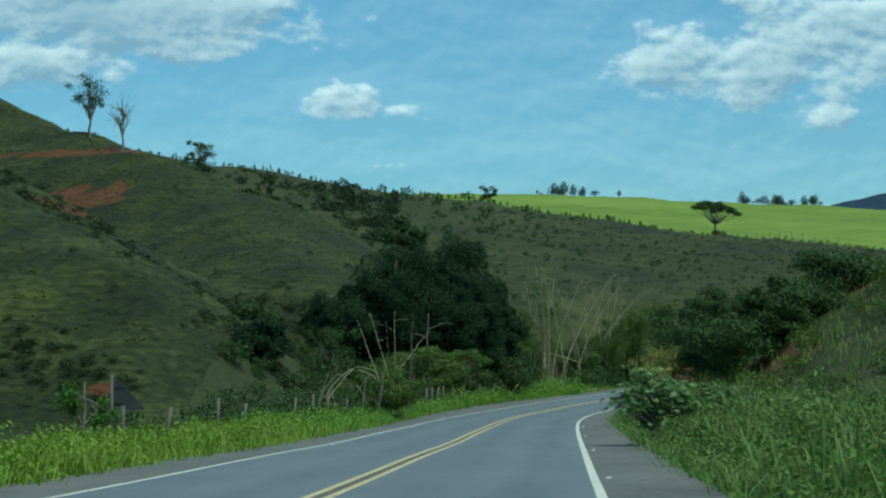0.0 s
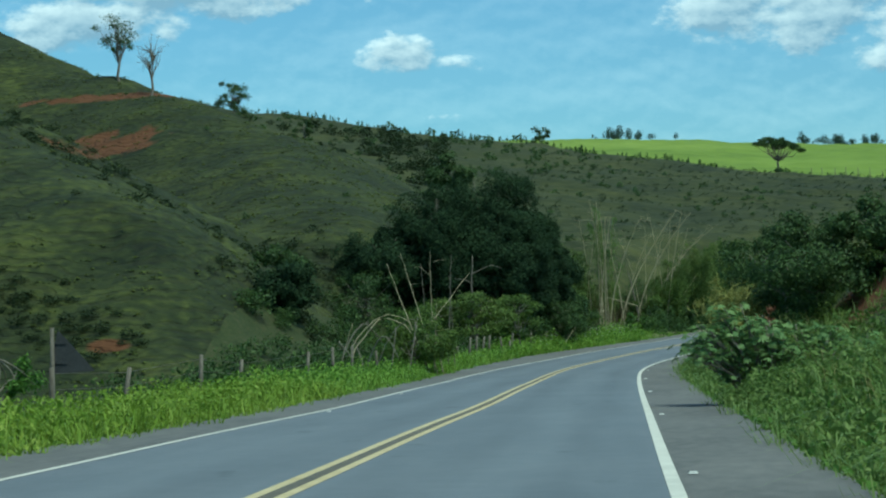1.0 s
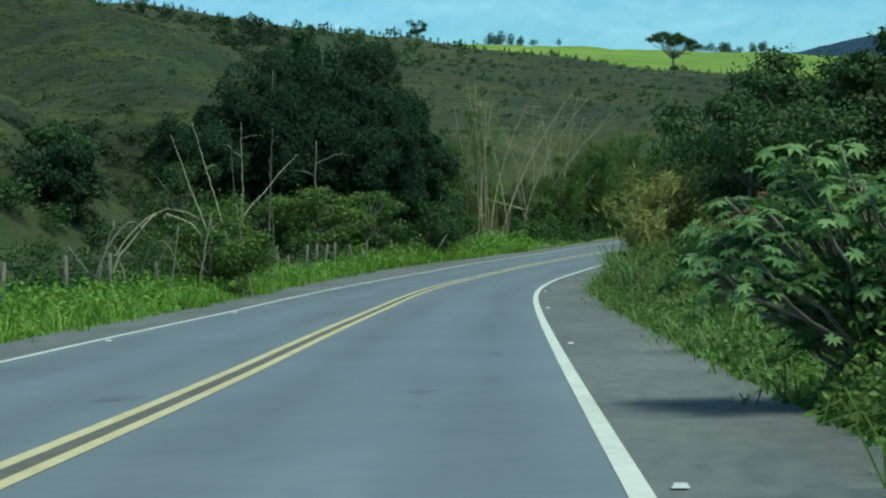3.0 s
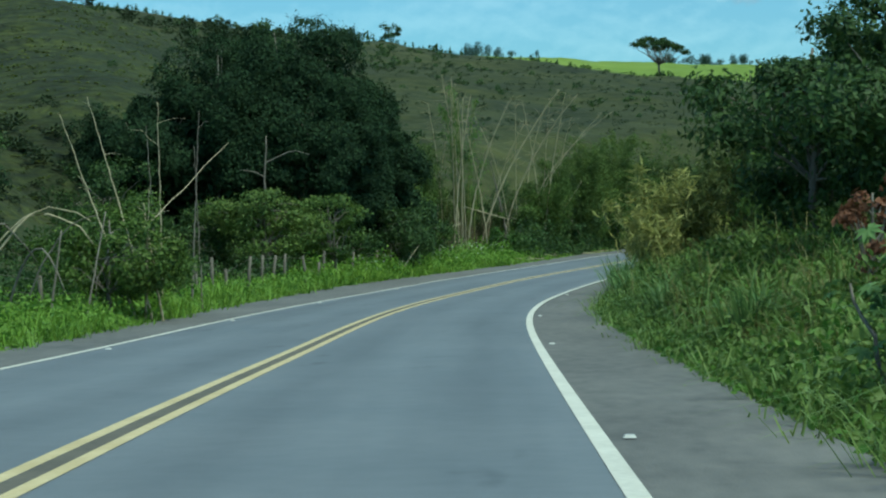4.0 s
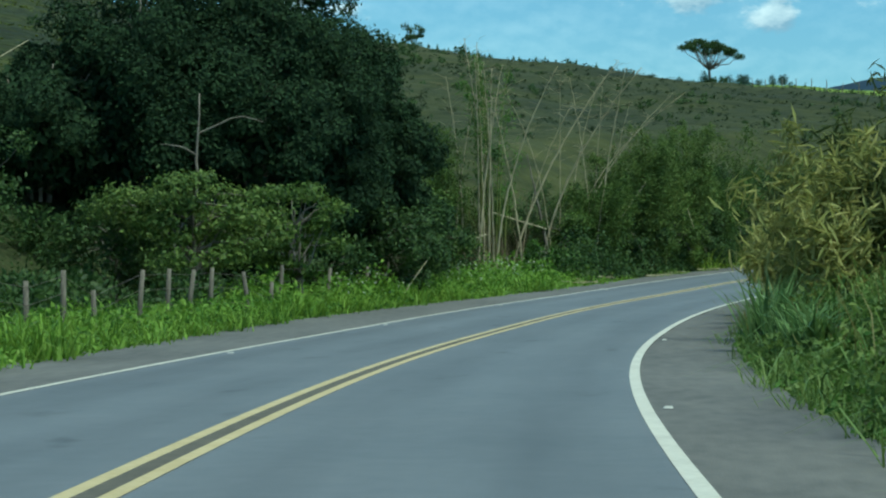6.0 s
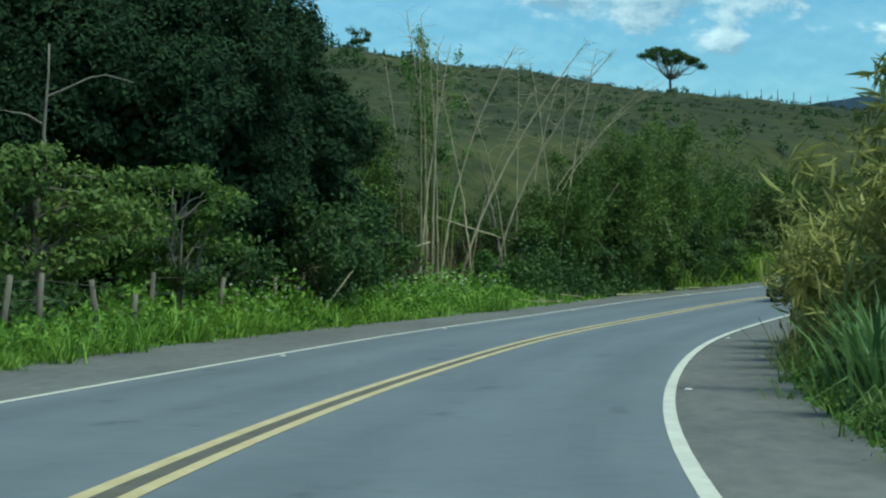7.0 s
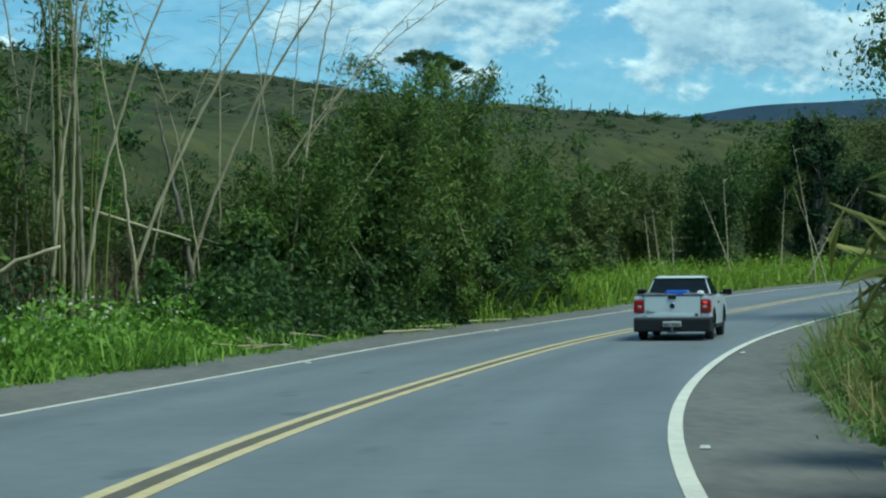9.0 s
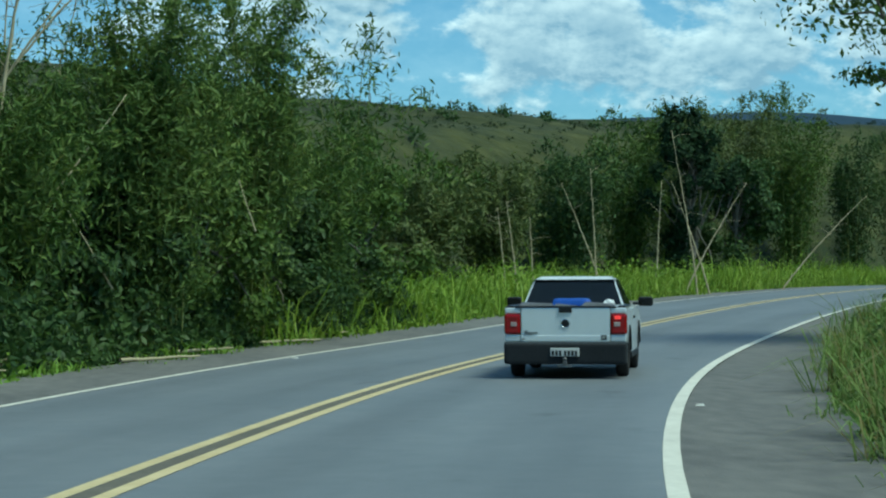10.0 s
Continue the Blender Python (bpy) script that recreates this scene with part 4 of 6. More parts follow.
for i, f in enumerate(feet2):
    v, fc = proto[i % 5]
    bits.append((v * rng.uniform(0.2, 0.55) + f, fc))


def on_spur(x, y):
    """Whether a place lies on the grassy spur and not on the slope behind it."""
    x, y = np.atleast_1d(x).astype(float), np.atleast_1d(y).astype(float)
    return (crest(x, y, SPUR, 0.62, 0.55, 6) > scarp(x, y, BACK, 0.125, 0.12) - 1.5).all()


# dark scrub massed in gully and valley, where it stands in for shade
fine, thick = [shrub_mesh(120, 0.28, 1.0, 1.2, 8) for _ in range(4)], []
for a, b, w, n, k0, k1 in (((-29, 130), (-60, 168), 9, 90, 0.2, 0.6), ((-38, 122), (-33, 121), 1.5, 14, 0.2, 0.5), ((-46, 153), (-30, 140), 7.0, 110, 0.2, 0.8), ((-31, 142), (-28, 158), 6.0, 60, 0.2, 0.8), ((-27, 128), (-24, 134), 2.5, 40, 0.3, 0.8), ((-38, 120), (-30, 117), 2.0, 46, 0.25, 0.6)):
    for k in range(n):
        u = rng.uniform()
        x, y = a[0] + (b[0] - a[0]) * u + rng.normal(0, 0.4 * w), a[1] + (b[1] - a[1]) * u + rng.uniform(0, 1.6 * w)
        v, fc = fine[k % 4]
        thick.append((v * rng.uniform(k0, k1) * (1.1, 1.1, 0.8) + (x, y, float(land([x], [y])[0]) - 0.1), fc))
for k in range(640):
    y = 225 + 150 * rng.uniform(0, 1)
    x = -0.125 * y - 1 - 48 * rng.uniform(0, 1) ** 1.6
    if noise.noise((x / 9, y / 16, 2)) < rng.uniform(-0.5, 0.35) or on_spur(x, y):
        continue
    v, fc = fine[k % 4]
    g = rng.uniform(0.4, 1.5)
    thick.append((v * (g * 1.2, g * 1.2, g * rng.uniform(0.8, 1.3)) + (x, y, float(land([x], [y])[0]) - 0.15), fc))
tagged(put("thick_scrub", mesh_of("thick_scrub", *joined(thick)), M_SCRUB), "dark thick scrub standing in for shade in gully and valley", "scrub", kind="stuff")
low = [shrub_mesh(20, 0.42, 1.0, 0.9, 5) for _ in range(4)]
small_feet = scatter(2000, -30, 75, 235, 366, lambda x, y, lat: abs(lat) > 16)
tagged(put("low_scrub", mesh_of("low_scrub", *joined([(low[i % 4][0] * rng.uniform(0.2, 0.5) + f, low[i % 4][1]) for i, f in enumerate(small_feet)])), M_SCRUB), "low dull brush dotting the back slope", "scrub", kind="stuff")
tagged(put("scrub", mesh_of("scrub", *joined(bits)), M_DARKLEAF), "dark low scrub bushes on the shaded slopes", "scrub", kind="stuff")
bits = []
for t in np.linspace(0, 1, 330):
    x = -130 + 200 * t
    y = np.interp(x, [p[0] for p in BACK], [p[1] for p in BACK]) - 1 + rng.normal(0, 1)
    v, fc = proto[int(rng.integers(5))]
    k = rng.uniform(0.35, 0.75) * (0.55 if x > -5 else 1)
    bits.append((v * (k * 0.5, k * 0.6, k * 1.35) + (x + rng.normal(0, 0.8), y, float(land([x], [y])[0]) - 0.15), fc))
tagged(put("hedge", mesh_of("hedge", *joined(bits)), M_DARKLEAF), "uneven dark hedge of young trees along the crest", "hedge", kind="stuff")
dense = [shrub_mesh(260, 0.2, 1.0, 1.2, 9) for _ in range(3)]
bits = []
for x, y, k in ((-53, 932, 2.8), (-49, 935, 3.2), (-45, 930, 2.6), (-41, 933, 2.2), (-26, 930, 1.6)):
    bits.append((dense[0][0] * (k, k, k * 1.5) + (x, y, float(land([x], [y])[0])), dense[0][1]))
for k in range(80):
    x, y, g = rng.choice([rng.uniform(24, 62), rng.uniform(30, 56), rng.uniform(95, 210), rng.uniform(-60, -36)]), rng.uniform(926, 952), rng.uniform(0.7, 2.6)
    bits.append((dense[k % 3][0] * (g * rng.uniform(0.7, 1.2), g, g * rng.uniform(0.9, 2.0)) + (x, y, float(land([x], [y])[0])), dense[k % 3][1]))
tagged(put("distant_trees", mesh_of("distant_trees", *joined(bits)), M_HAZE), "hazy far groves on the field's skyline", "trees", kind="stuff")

s_ = rng.uniform(152, 186, 420)
l_ = -6.4 - 2.6 * rng.uniform(0, 1, 420)
x_, y_, _ = on_road(s_, l_)
tagged(put("white_flowers", mesh_of("white_flowers", *leaf_cloud(np.stack([x_, y_, land(x_, y_, False) + rng.uniform(0.5, 1.25, 420)], 1), 0.075, 0, 0.7)), M_FLOWER), "scattered small whitish flowers in the verge weeds", "flowers", kind="stuff")

# weed mounds on the bank and dark undergrowth beyond the fence
mound = [shrub_mesh(420, 0.115, 0.8, 0.9, 8, 0.2, 0.5) for _ in range(4)]
bits = []
for k in range(80):
    q, lat = rng.uniform(30, 185), 6.3 + 2.6 * rng.uniform(0, 1)
    x, y, z = on_road(q, lat)
    g = rng.uniform(0.6, 1.25)
    bits.append((mound[k % 4][0] * (g, g, g) + (x, y, float(land([x], [y], False)[0])), mound[k % 4][1]))
tagged(put("weed_mounds", mesh_of("weed_mounds", *joined(bits)), M_MIDLEAF), "leafy green weed mounds along the bank", "weeds", kind="stuff")
bits = []
for k in range(110):
    q = rng.uniform(92, 180)
    lat = -float(np.interp(q, [92, 125, 180], [7.4, 8.6, 9.2])) - 9 * rng.uniform(0, 1) ** 1.3
    x, y, z = on_road(q, lat)
    g = rng.uniform(0.9, 2.0)
    bits.append((mound[k % 4][0] * (g, g, g * 0.95) + (x, y, float(land([x], [y], False)[0]) - 0.1), mound[k % 4][1]))
tagged(put("undergrowth", mesh_of("undergrowth", *joined(bits)), M_DARKLEAF), "dark leafy undergrowth beyond the fence", "undergrowth", kind="stuff")

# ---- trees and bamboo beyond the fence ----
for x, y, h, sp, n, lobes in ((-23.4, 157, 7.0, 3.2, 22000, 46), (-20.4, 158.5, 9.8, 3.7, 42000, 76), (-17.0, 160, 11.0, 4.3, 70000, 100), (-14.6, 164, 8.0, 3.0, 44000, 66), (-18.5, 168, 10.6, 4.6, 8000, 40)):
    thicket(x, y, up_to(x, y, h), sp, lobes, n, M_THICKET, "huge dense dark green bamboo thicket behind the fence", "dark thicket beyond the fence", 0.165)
for x, y, h, sp, n in ((-19.6, 151, 3.6, 2.4, 6000), (-15.0, 157, 3.4, 2.2, 7000), (-13.2, 162.5, 3.6, 2.2, 7000), (-12.4, 167.5, 3.8, 2.0, 7000), (-23.5, 150, 4.2, 2.6, 5000)):
    tree("thicket_bush", x, y, h, sp, M_DARKLEAF, "dark leafy bush under the bamboo thicket", n, 0.17, 0.0, 26, 0.9, 0.4, group="bushes under the thicket", category="bush")
tree("roadside_bush", -12.9, 169, 5.0, 2.3, M_MIDLEAF, "leafy mid-green bush beside the thicket", 12000, 0.16, 0.0, 34, 0.8, 0.3, category="bush")
tree("roadside_tree", -16.9, 148.6, 5.0, 2.5, M_SUNBAMBOO, "small spreading green tree behind the fence posts", 9500, 0.16, 0.28, 38, 0.42, 0.15, trunk_r=0.11)
snag = thing("dead_tree", (-17.2, 150.4, 0.2), "pale bare dead tree rising before the thicket", "tree")
put("trunk", mesh_of("trunk", *tube(bent((0, 0, -0.3), (0.2, -0.2, 4.7), 0, 9, 0.012), np.linspace(0.085, 0.02, 9), 6)), M_BARK, snag, smooth=True)
for a, b, sag in (((0.15, -0.1, 3.6), (2.0, -0.2, 3.9), 0.14), ((0.1, -0.1, 3.0), (-0.9, -0.2, 3.3), 0.1)):
    put("branch", mesh_of("branch", *tube(bent(a, b, sag, 7, 0.02), np.linspace(0.03, 0.01, 7), 5)), M_BARK, snag, smooth=True)
tree("roadside_tree", -14.6, 152, 3.9, 1.7, M_MIDLEAF, "low spreading green tree behind the fence posts", 5200, 0.15, 0.25, 26, 0.42, 0.15)
tree("roadside_bush", -14.7, 109.6, 3.2, 1.9, M_MIDLEAF, "leafy green bush below the bare poles", 8000, 0.13, 0.0, 22, 0.9, 0.2, category="bush")
tree("roadside_bush", -15.6, 115, 3.4, 2.2, M_MIDLEAF, "dark leafy bush below the bare poles", 6000, 0.13, 0.0, 20, 0.9, 0.2, category="bush")
tree("roadside_bush", -15.1, 56, 2.5, 0.8, M_LIGHTLEAF, "pale green young bush behind the verge", 2600, 0.09, 0.0, 12, 0.9, 0.1, category="bush")
tree("round_tree", -26.5, 214, up_to(-26.5, 214, 15.6), 2.2, M_DARKLEAF, "dark round tree standing on the slope", 7000, 0.26, 0.45, 30, 0.9)
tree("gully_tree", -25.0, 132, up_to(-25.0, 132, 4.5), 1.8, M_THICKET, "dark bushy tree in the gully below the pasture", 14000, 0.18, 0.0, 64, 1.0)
tree("gully_bush", -26.5, 138.5, 3.4, 1.7, M_DARKLEAF, "dark low bush in the gully", 3500, 0.2, 0.0, 16, 0.9, category="bush")

# right of the road
bits = []
for k in range(105):
    q, lat = rng.uniform(58, 128), rng.uniform(10, 20)
    if 80 < q < 90 and 12.5 < lat < 15.5:
        continue
    x, y, z = on_road(q, lat)
    g = rng.uniform(0.7, 1.6)
    bits.append((mound[k % 4][0] * (g, g, g * 0.9) + (x, y, float(land([x], [y], False)[0]) - 0.1), mound[k % 4][1]))
tagged(put("bank_brush", mesh_of("bank_brush", *joined(bits)), M_MIDLEAF), "green brush covering the slope above the bank", "brush", kind="stuff")
tree("roadside_tree", 4.8, 97, 2.6, 2.4, M_DARKLEAF, "dark broad-leaved tree on the bank above the road", 12000, 0.16, 0.05, 34, 0.55, 0.3)
tree("roadside_tree", 7.2, 100, 2.2, 2.3, M_DARKLEAF, "dark broad-leaved tree on the bank above the road", 10000, 0.17, 0.05, 34, 0.55, 0.3)
tree("roadside_tree", 2.1, 98, up_to(2.1, 98, 4.7), 3.2, M_DARKLEAF, "tall dark broad-leaved tree on the red bank", 24000, 0.15, 0.12, 44, 0.55, 0.3)
tree("roadside_tree", 1.1, 106, up_to(1.1, 106, 5.6), 2.8, M_DARKLEAF, "dark broad-leaved tree on the red bank", 14000, 0.17, 0.05, 36, 0.55, 0.3)
tree("dry_bush", -0.1, 86.0, 2.3, 0.6, M_DRYRED, "small bush with withered reddish leaves on the bank", 700, 0.11, 0.35, 12, 0.8, 0.4, category="bush")
tree("roadside_bush", 1.8, 109, 3.0, 2.4, M_DARKLEAF, "dark bush on the roadside bank", 9000, 0.15, 0.0, 24, 0.8, 0.3, category="bush")
tree("roadside_bush", 2.5, 118, 3.0, 2.4, M_MIDLEAF, "green bush on the roadside bank", 8000, 0.15, 0.0, 24, 0.8, 0.3, category="bush")
tree("roadside_tree", 12.0, 195, up_to(12.0, 195, 9.8), 4.6, M_MIDLEAF, "tall airy tree leaning over the roadside bank", 9000, 0.17, 0.42, 60, 0.3, 0.4, lean=(-0.8, -0.5))
for x, y, h, sp, n, mt in ((-1.7, 131.8, 4.3, 1.3, 1700, M_YELLOWLEAF), (-0.2, 133.8, 4.5, 1.4, 1700, M_OLIVELEAF), (-1.4, 129.0, 2.6, 0.9, 800, M_YELLOWLEAF), (1.4, 136.0, 4.9, 1.8, 2200, M_OLIVELEAF), (2.2, 131.0, 4.4, 1.8, 2600, M_OLIVELEAF)):
    bamboo("yellow_bamboo", x, y, h, sp, 20, n, mt, "yellowing feathery bamboo clump on the bank", 0.42, 0.13, "yellow bamboo on the bank", bare=0.12, culm_r=0.018)
for q, lat, h, sp in ((134.5, 7.2, 2.5, 1.2), (137.5, 7.0, 2.7, 1.3), (140.5, 6.7, 2.7, 1.3), (143.5, 6.4, 2.7, 1.3), (140.0, 8.0, 3.2, 1.5), (146.5, 6.3, 3.0, 1.3), (149.5, 6.1, 3.2, 1.4), (153.0, 6.1, 3.0, 1.3), (150.5, 7.4, 3.8, 1.6)):
    x, y, _ = on_road(q, lat)
    x, y = float(x), float(y)
    bamboo("reed_clump", x, y, h, sp, 22, 1100, M_YELLOWLEAF, "yellowing arching reed clump on the bank", 0.5, 0.1, "reed clumps on the bank", M_GREENCANE, "reeds", 0.2, 0.016)
for x, y, h, sp, n, lean in ((-0.2, 61.4, 2.35, 1.15, 60, -0.6), (0.75, 61.8, 1.9, 0.9, 30, 0.1), (1.9, 63.0, 1.6, 0.8, 18, 0.0), (-1.0, 76.5, 2.1, 0.7, 6, 0.0)):
    castor(x, y, h, sp, n, "castor bush with large star-shaped green leaves", lean)

# left, past the thicket: bare canes over bamboo and bushes
for x, y, h, sp, n, mt in ((-4.0, 192.5, 7.4, 2.2, 20000, M_SUNBAMBOO), (-2.1, 197.3, 7.6, 1.7, 14000, M_SUNBAMBOO), (-6.4, 188.5, 5.0, 2.1, 12000, M_MIDLEAF), (-5.8, 195.0, 6.6, 2.2, 12000, M_MIDLEAF), (-9.6, 190.5, 4.6, 2.4, 9000, M_DARKLEAF), (-13.8, 183.5, 6.6, 2.0, 11000, M_MIDLEAF), (-15.5, 184, 7.0, 2.4, 9000, M_MIDLEAF), (-12.0, 187, 4.8, 2.0, 7000, M_MIDLEAF), (-0.9, 200.6, 5.4, 1.9, 10000, M_MIDLEAF), (-3.5, 201.0, 6.0, 2.2, 9000, M_DARKLEAF)):
    bamboo("bamboo", x, y, h, sp, 30, n, mt, "leafy green bamboo clump beside the verge", 0.18, 0.24, "bamboo beside the verge", bare=0.1, culm_r=0.022)
bamboo("young_bamboo", -10.9, 184.2, 10.4, 1.3, 11, 2200, M_LIGHTLEAF, "slender upright leafy bamboo among the bare canes", 0.2, 0.24, bare=0.3)
bamboo("young_bamboo", 0.8, 206.5, 7.7, 2.0, 14, 1900, M_MIDLEAF, "sparse young bamboo rising over the bushes", 0.22, 0.24, bare=0.5, culm_r=0.018)
for x, y, h, sp, n, mt in ((-8.6, 183.5, 2.2, 1.5, 7000, M_LIGHTLEAF), (-7.8, 186.5, 3.2, 1.7, 9000, M_MIDLEAF), (-5.8, 189.8, 3.4, 1.7, 11000, M_DARKLEAF), (-4.8, 192.6, 3.8, 1.7, 11000, M_DARKLEAF), (-3.2, 195.4, 3.8, 1.7, 10000, M_MIDLEAF), (-1.7, 199.0, 3.6, 1.8, 9000, M_DARKLEAF), (-0.3, 202.5, 4.0, 1.8, 9000, M_DARKLEAF), (0.9, 205.5, 4.0, 1.6, 8000, M_MIDLEAF)):
    x, y = beside(x, y, 5.5 + 0.5 * sp)
    tree("roadside_bush", x, y, h, sp, mt, "dense green bush beside the verge", n, 0.15, 0.0, 26, 0.8, 0.5, group="bushes beside the verge", category="bush")
tree("pale_tree", *[float(c) for c in on_road(224, -11.0)[:2]], 3.6, 1.9, M_OLIVELEAF, "low spreading grey-green tree behind the tall grass", 7000, 0.2, 0.1, 26, 0.4, 0.3)
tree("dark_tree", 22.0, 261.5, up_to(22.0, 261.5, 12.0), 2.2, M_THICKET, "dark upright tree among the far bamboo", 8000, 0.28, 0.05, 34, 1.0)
tree("dark_tree", 25.2, 264.5, up_to(25.2, 264.5, 10.8), 2.4, M_DARKLEAF, "dark bushy tree among the far bamboo", 7000, 0.28, 0.05, 30, 1.0)
for k, q in enumerate(np.arange(207, 312, 6.5)):
    x, y, _ = on_road(q, -14.5 + 1.5 * math.sin(k * 2.1))
    x, y = float(x), float(y)
    top = float(np.interp(q, [205, 225, 245, 265, 285, 312], [4.8, 6.6, 9.0, 11.6, 15.6, 18.5])) * rng.uniform(0.84, 1.03)
    bamboo("bamboo_stand", x, y, up_to(x, y, top), 3.0, 26, 8000, (M_OLIVELEAF, M_MIDLEAF, M_OLIVELEAF, M_DARKLEAF)[k % 4], "tall feathery bamboo stand behind the verge", 0.32, 0.26, "far bamboo stands", bare=0.02)
CANES = [(-11.2, 184, -0.3, 10.5), (-10.9, 184.3, -1.2, 10.8), (-11.0, 183.7, 0.2, 9.2), (-11.4, 183.1, 1.0, 9.5), (-11.4, 184.1, -0.1, 9.8), (-10.8, 184.1, -0.4, 9.5), (-12.6, 186.1, 1.3, 9.5), (-12.2, 186.1, -0.8, 9.0), (-9.5, 182.9, -1.2, 7.6),
         (-10.6, 182.0, 2.6, 9.5), (-10.1, 185.0, 4.6, 9.8), (-8.9, 186.9, 4.4, 9.6), (-6.6, 187.8, 1.4, 9.5), (-7.7, 188.8, 4.6, 8.6), (-7.9, 190.8, 5.4, 8.8), (-8.4, 185.8, -2.3, 9.2), (-8.1, 187.8, 0.0, 9.4), (-6.6, 188.7, -1.1, 9.2), (-9.8, 188.0, 2.2, 8.0)]
for k, (x, y, dx, h) in enumerate(CANES):
    cane(x, y, dx, rng.normal(0, 0.5), h, r=rng.uniform(0.042, 0.056) if k < 13 else rng.uniform(0.024, 0.034), arch=rng.uniform(0.04, 0.4))
for q, lat, lean, h in ((189.0, -9.4, 1.4, 9.4), (192.0, -9.4, 0.6, 9.6), (195.0, -10.2, 1.6, 8.6)):
    x, y, _ = on_road(q, lat)
    cane(float(x), float(y), lean, rng.normal(0, 0.6), h, r=rng.uniform(0.028, 0.04), arch=rng.uniform(0.1, 0.4))
s_, l_ = rng.uniform(180, 193, 900), rng.uniform(-14.5, -9.3, 900)
x_, y_, _ = on_road(s_, l_)
tagged(put("dry_twigs", mesh_of("dry_twigs", *blades(np.stack([x_, y_, land(x_, y_, False)], 1), rng.uniform(1.6, 4.6, 900), 0.016, 0.8, 0.2)), M_TWIG), "brown haze of dead twigs between the bare canes", "twigs", kind="stuff")
cane(-8.3, 186, -1.2, 0.4, 5.6, M_BARK, 0.09, 0.02, 4, "dead_pole", "dark dead leaning pole among the canes")
for x, y, dx, h, r in ((-14.1, 109.9, -1.9, 5.0, 0.031), (-13.8, 110.3, -1.65, 5.4, 0.031), (-15.1, 118, 0.0, 5.7, 0.031), (-14.0, 110.2, 0.25, 3.2, 0.034), (-13.6, 110.4, -0.5, 2.9, 0.031), (-15.5, 119.5, -0.3, 5.2, 0.025), (-14.6, 119.5, 0.2, 5.6, 0.03), (-14.2, 119.0, -0.2, 4.6, 0.022)):
    cane(x, y, dx, rng.normal(0, 0.3), h, M_BARK if r < 0.0305 else None, r=r, arch=0.0, twigs=2, group="bare poles", label="bare pale broken pole beyond the fence")
stick("leaning_branch", (-14.6, 111.6, 0.6), (-13.4, 118.8, 3.2), 0.015, 0.0, "long pale branch leaning across the poles")
for x, y, dx, h in ((17.1, 240, -1.0, 6.6), (17.6, 240, -1.5, 4.6), (16.8, 241, 2.6, 4.6), (12.3, 236, -0.2, 5.0), (12.6, 236, -1.6, 4.4), (7.7, 228, -0.3, 3.4), (8.1, 228, -0.4, 3.6), (8.6, 228, -0.1, 3.0), (23.2, 250, 4.0, 4.4), (15.4, 240, 0.3, 4.6)):
    cane(x, y, dx, 0.2, h, r=0.04, arch=0.05, twigs=5, group="far bare canes")

# fallen branches, sticks and litter
stick("fallen_log", (-13.1, 180.4, 0.3), (-10.85, 180.4, 1.42), 0.07, 0.05, "pale fallen log propped in the grass", category="log")
stick("fallen_pole", (-10.9, 185, 2.4), (-8.6, 185.2, 1.7), 0.05, 0.0, "pale fallen pole among the canes")
for a, b, r, sag in (((-16.9, 106, -0.6), (-14.4, 106.6, 0.5), 0.055, 0.42), ((-17.2, 105, -0.9), (-15.6, 106.5, 0.1), 0.05, 0.55), ((-16.4, 107, -0.9), (-14.9, 106, -0.5), 0.05, 0.6), ((-17.4, 106.5, -0.9), (-16.8, 106, 1.0), 0.045, 0.05),
                     ((-15.2, 106, -1.0), (-15.0, 106.2, 0.8), 0.05, 0.0), ((-14.5, 106.4, -1.0), (-14.2, 107, 1.2), 0.04, 0.0), ((-16.0, 104, -1.0), (-16.6, 105, 0.3), 0.04, 0.1), ((-15.4, 95, 0.35), (-14.9, 95, -0.3), 0.045, 0.0),
                     ((-15.9, 106.6, -0.8), (-14.2, 106.2, 1.1), 0.035, 0.2), ((-17.0, 107, 0.0), (-14.6, 107.3, 1.0), 0.04, 0.3)):
    stick("broken_branch", a, b, 0.65 * r, sag, "grey broken arching branch in a tangle", M_BARK if rng.uniform() < 0.75 else None, group="branch tangle")
for k in range(14):
    x, y, z = on_road(176 + rng.uniform(0, 9), -5.3 - rng.uniform(0, 0.8))
    a = rng.uniform(0, 3.1)
    ln = rng.uniform(0.4, 1.3)
    stick("broken_cane", (x, y, z + 0.03 + 0.02 * k), (x + ln * math.cos(a), y + ln * math.sin(a), z + 0.05 + rng.uniform(0, 0.25)), 0.022, 0.0, "broken dry cane piece lying on the shoulder", category="cane", group="cane litter")
for k in range(4):
    x, y, z = on_road(187 + k * 4.6 + rng.uniform(-1, 1), -5.35 - rng.uniform(0, 0.5))
    stick("fallen_pole", (x, y, z + 0.06), (x + rng.uniform(0.8, 1.6), y + rng.uniform(0.8, 2.0), z + 0.12), 0.035, 0.0, "pale fallen cane along the grass edge", group="canes along the edge")

for a, b in (((-5.4, 189.2, 2.3), (-4.3, 189.4, 3.9)), ((-4.5, 189.4, 0.8), (-5.3, 189.2, 2.2)), ((-2.1, 193.0, 1.9), (-2.4, 193.0, 2.8))):
    stick("dead_cane", a, b, 0.016, 0.0, "dead pale cane caught in the bamboo", category="cane", group="bare canes")

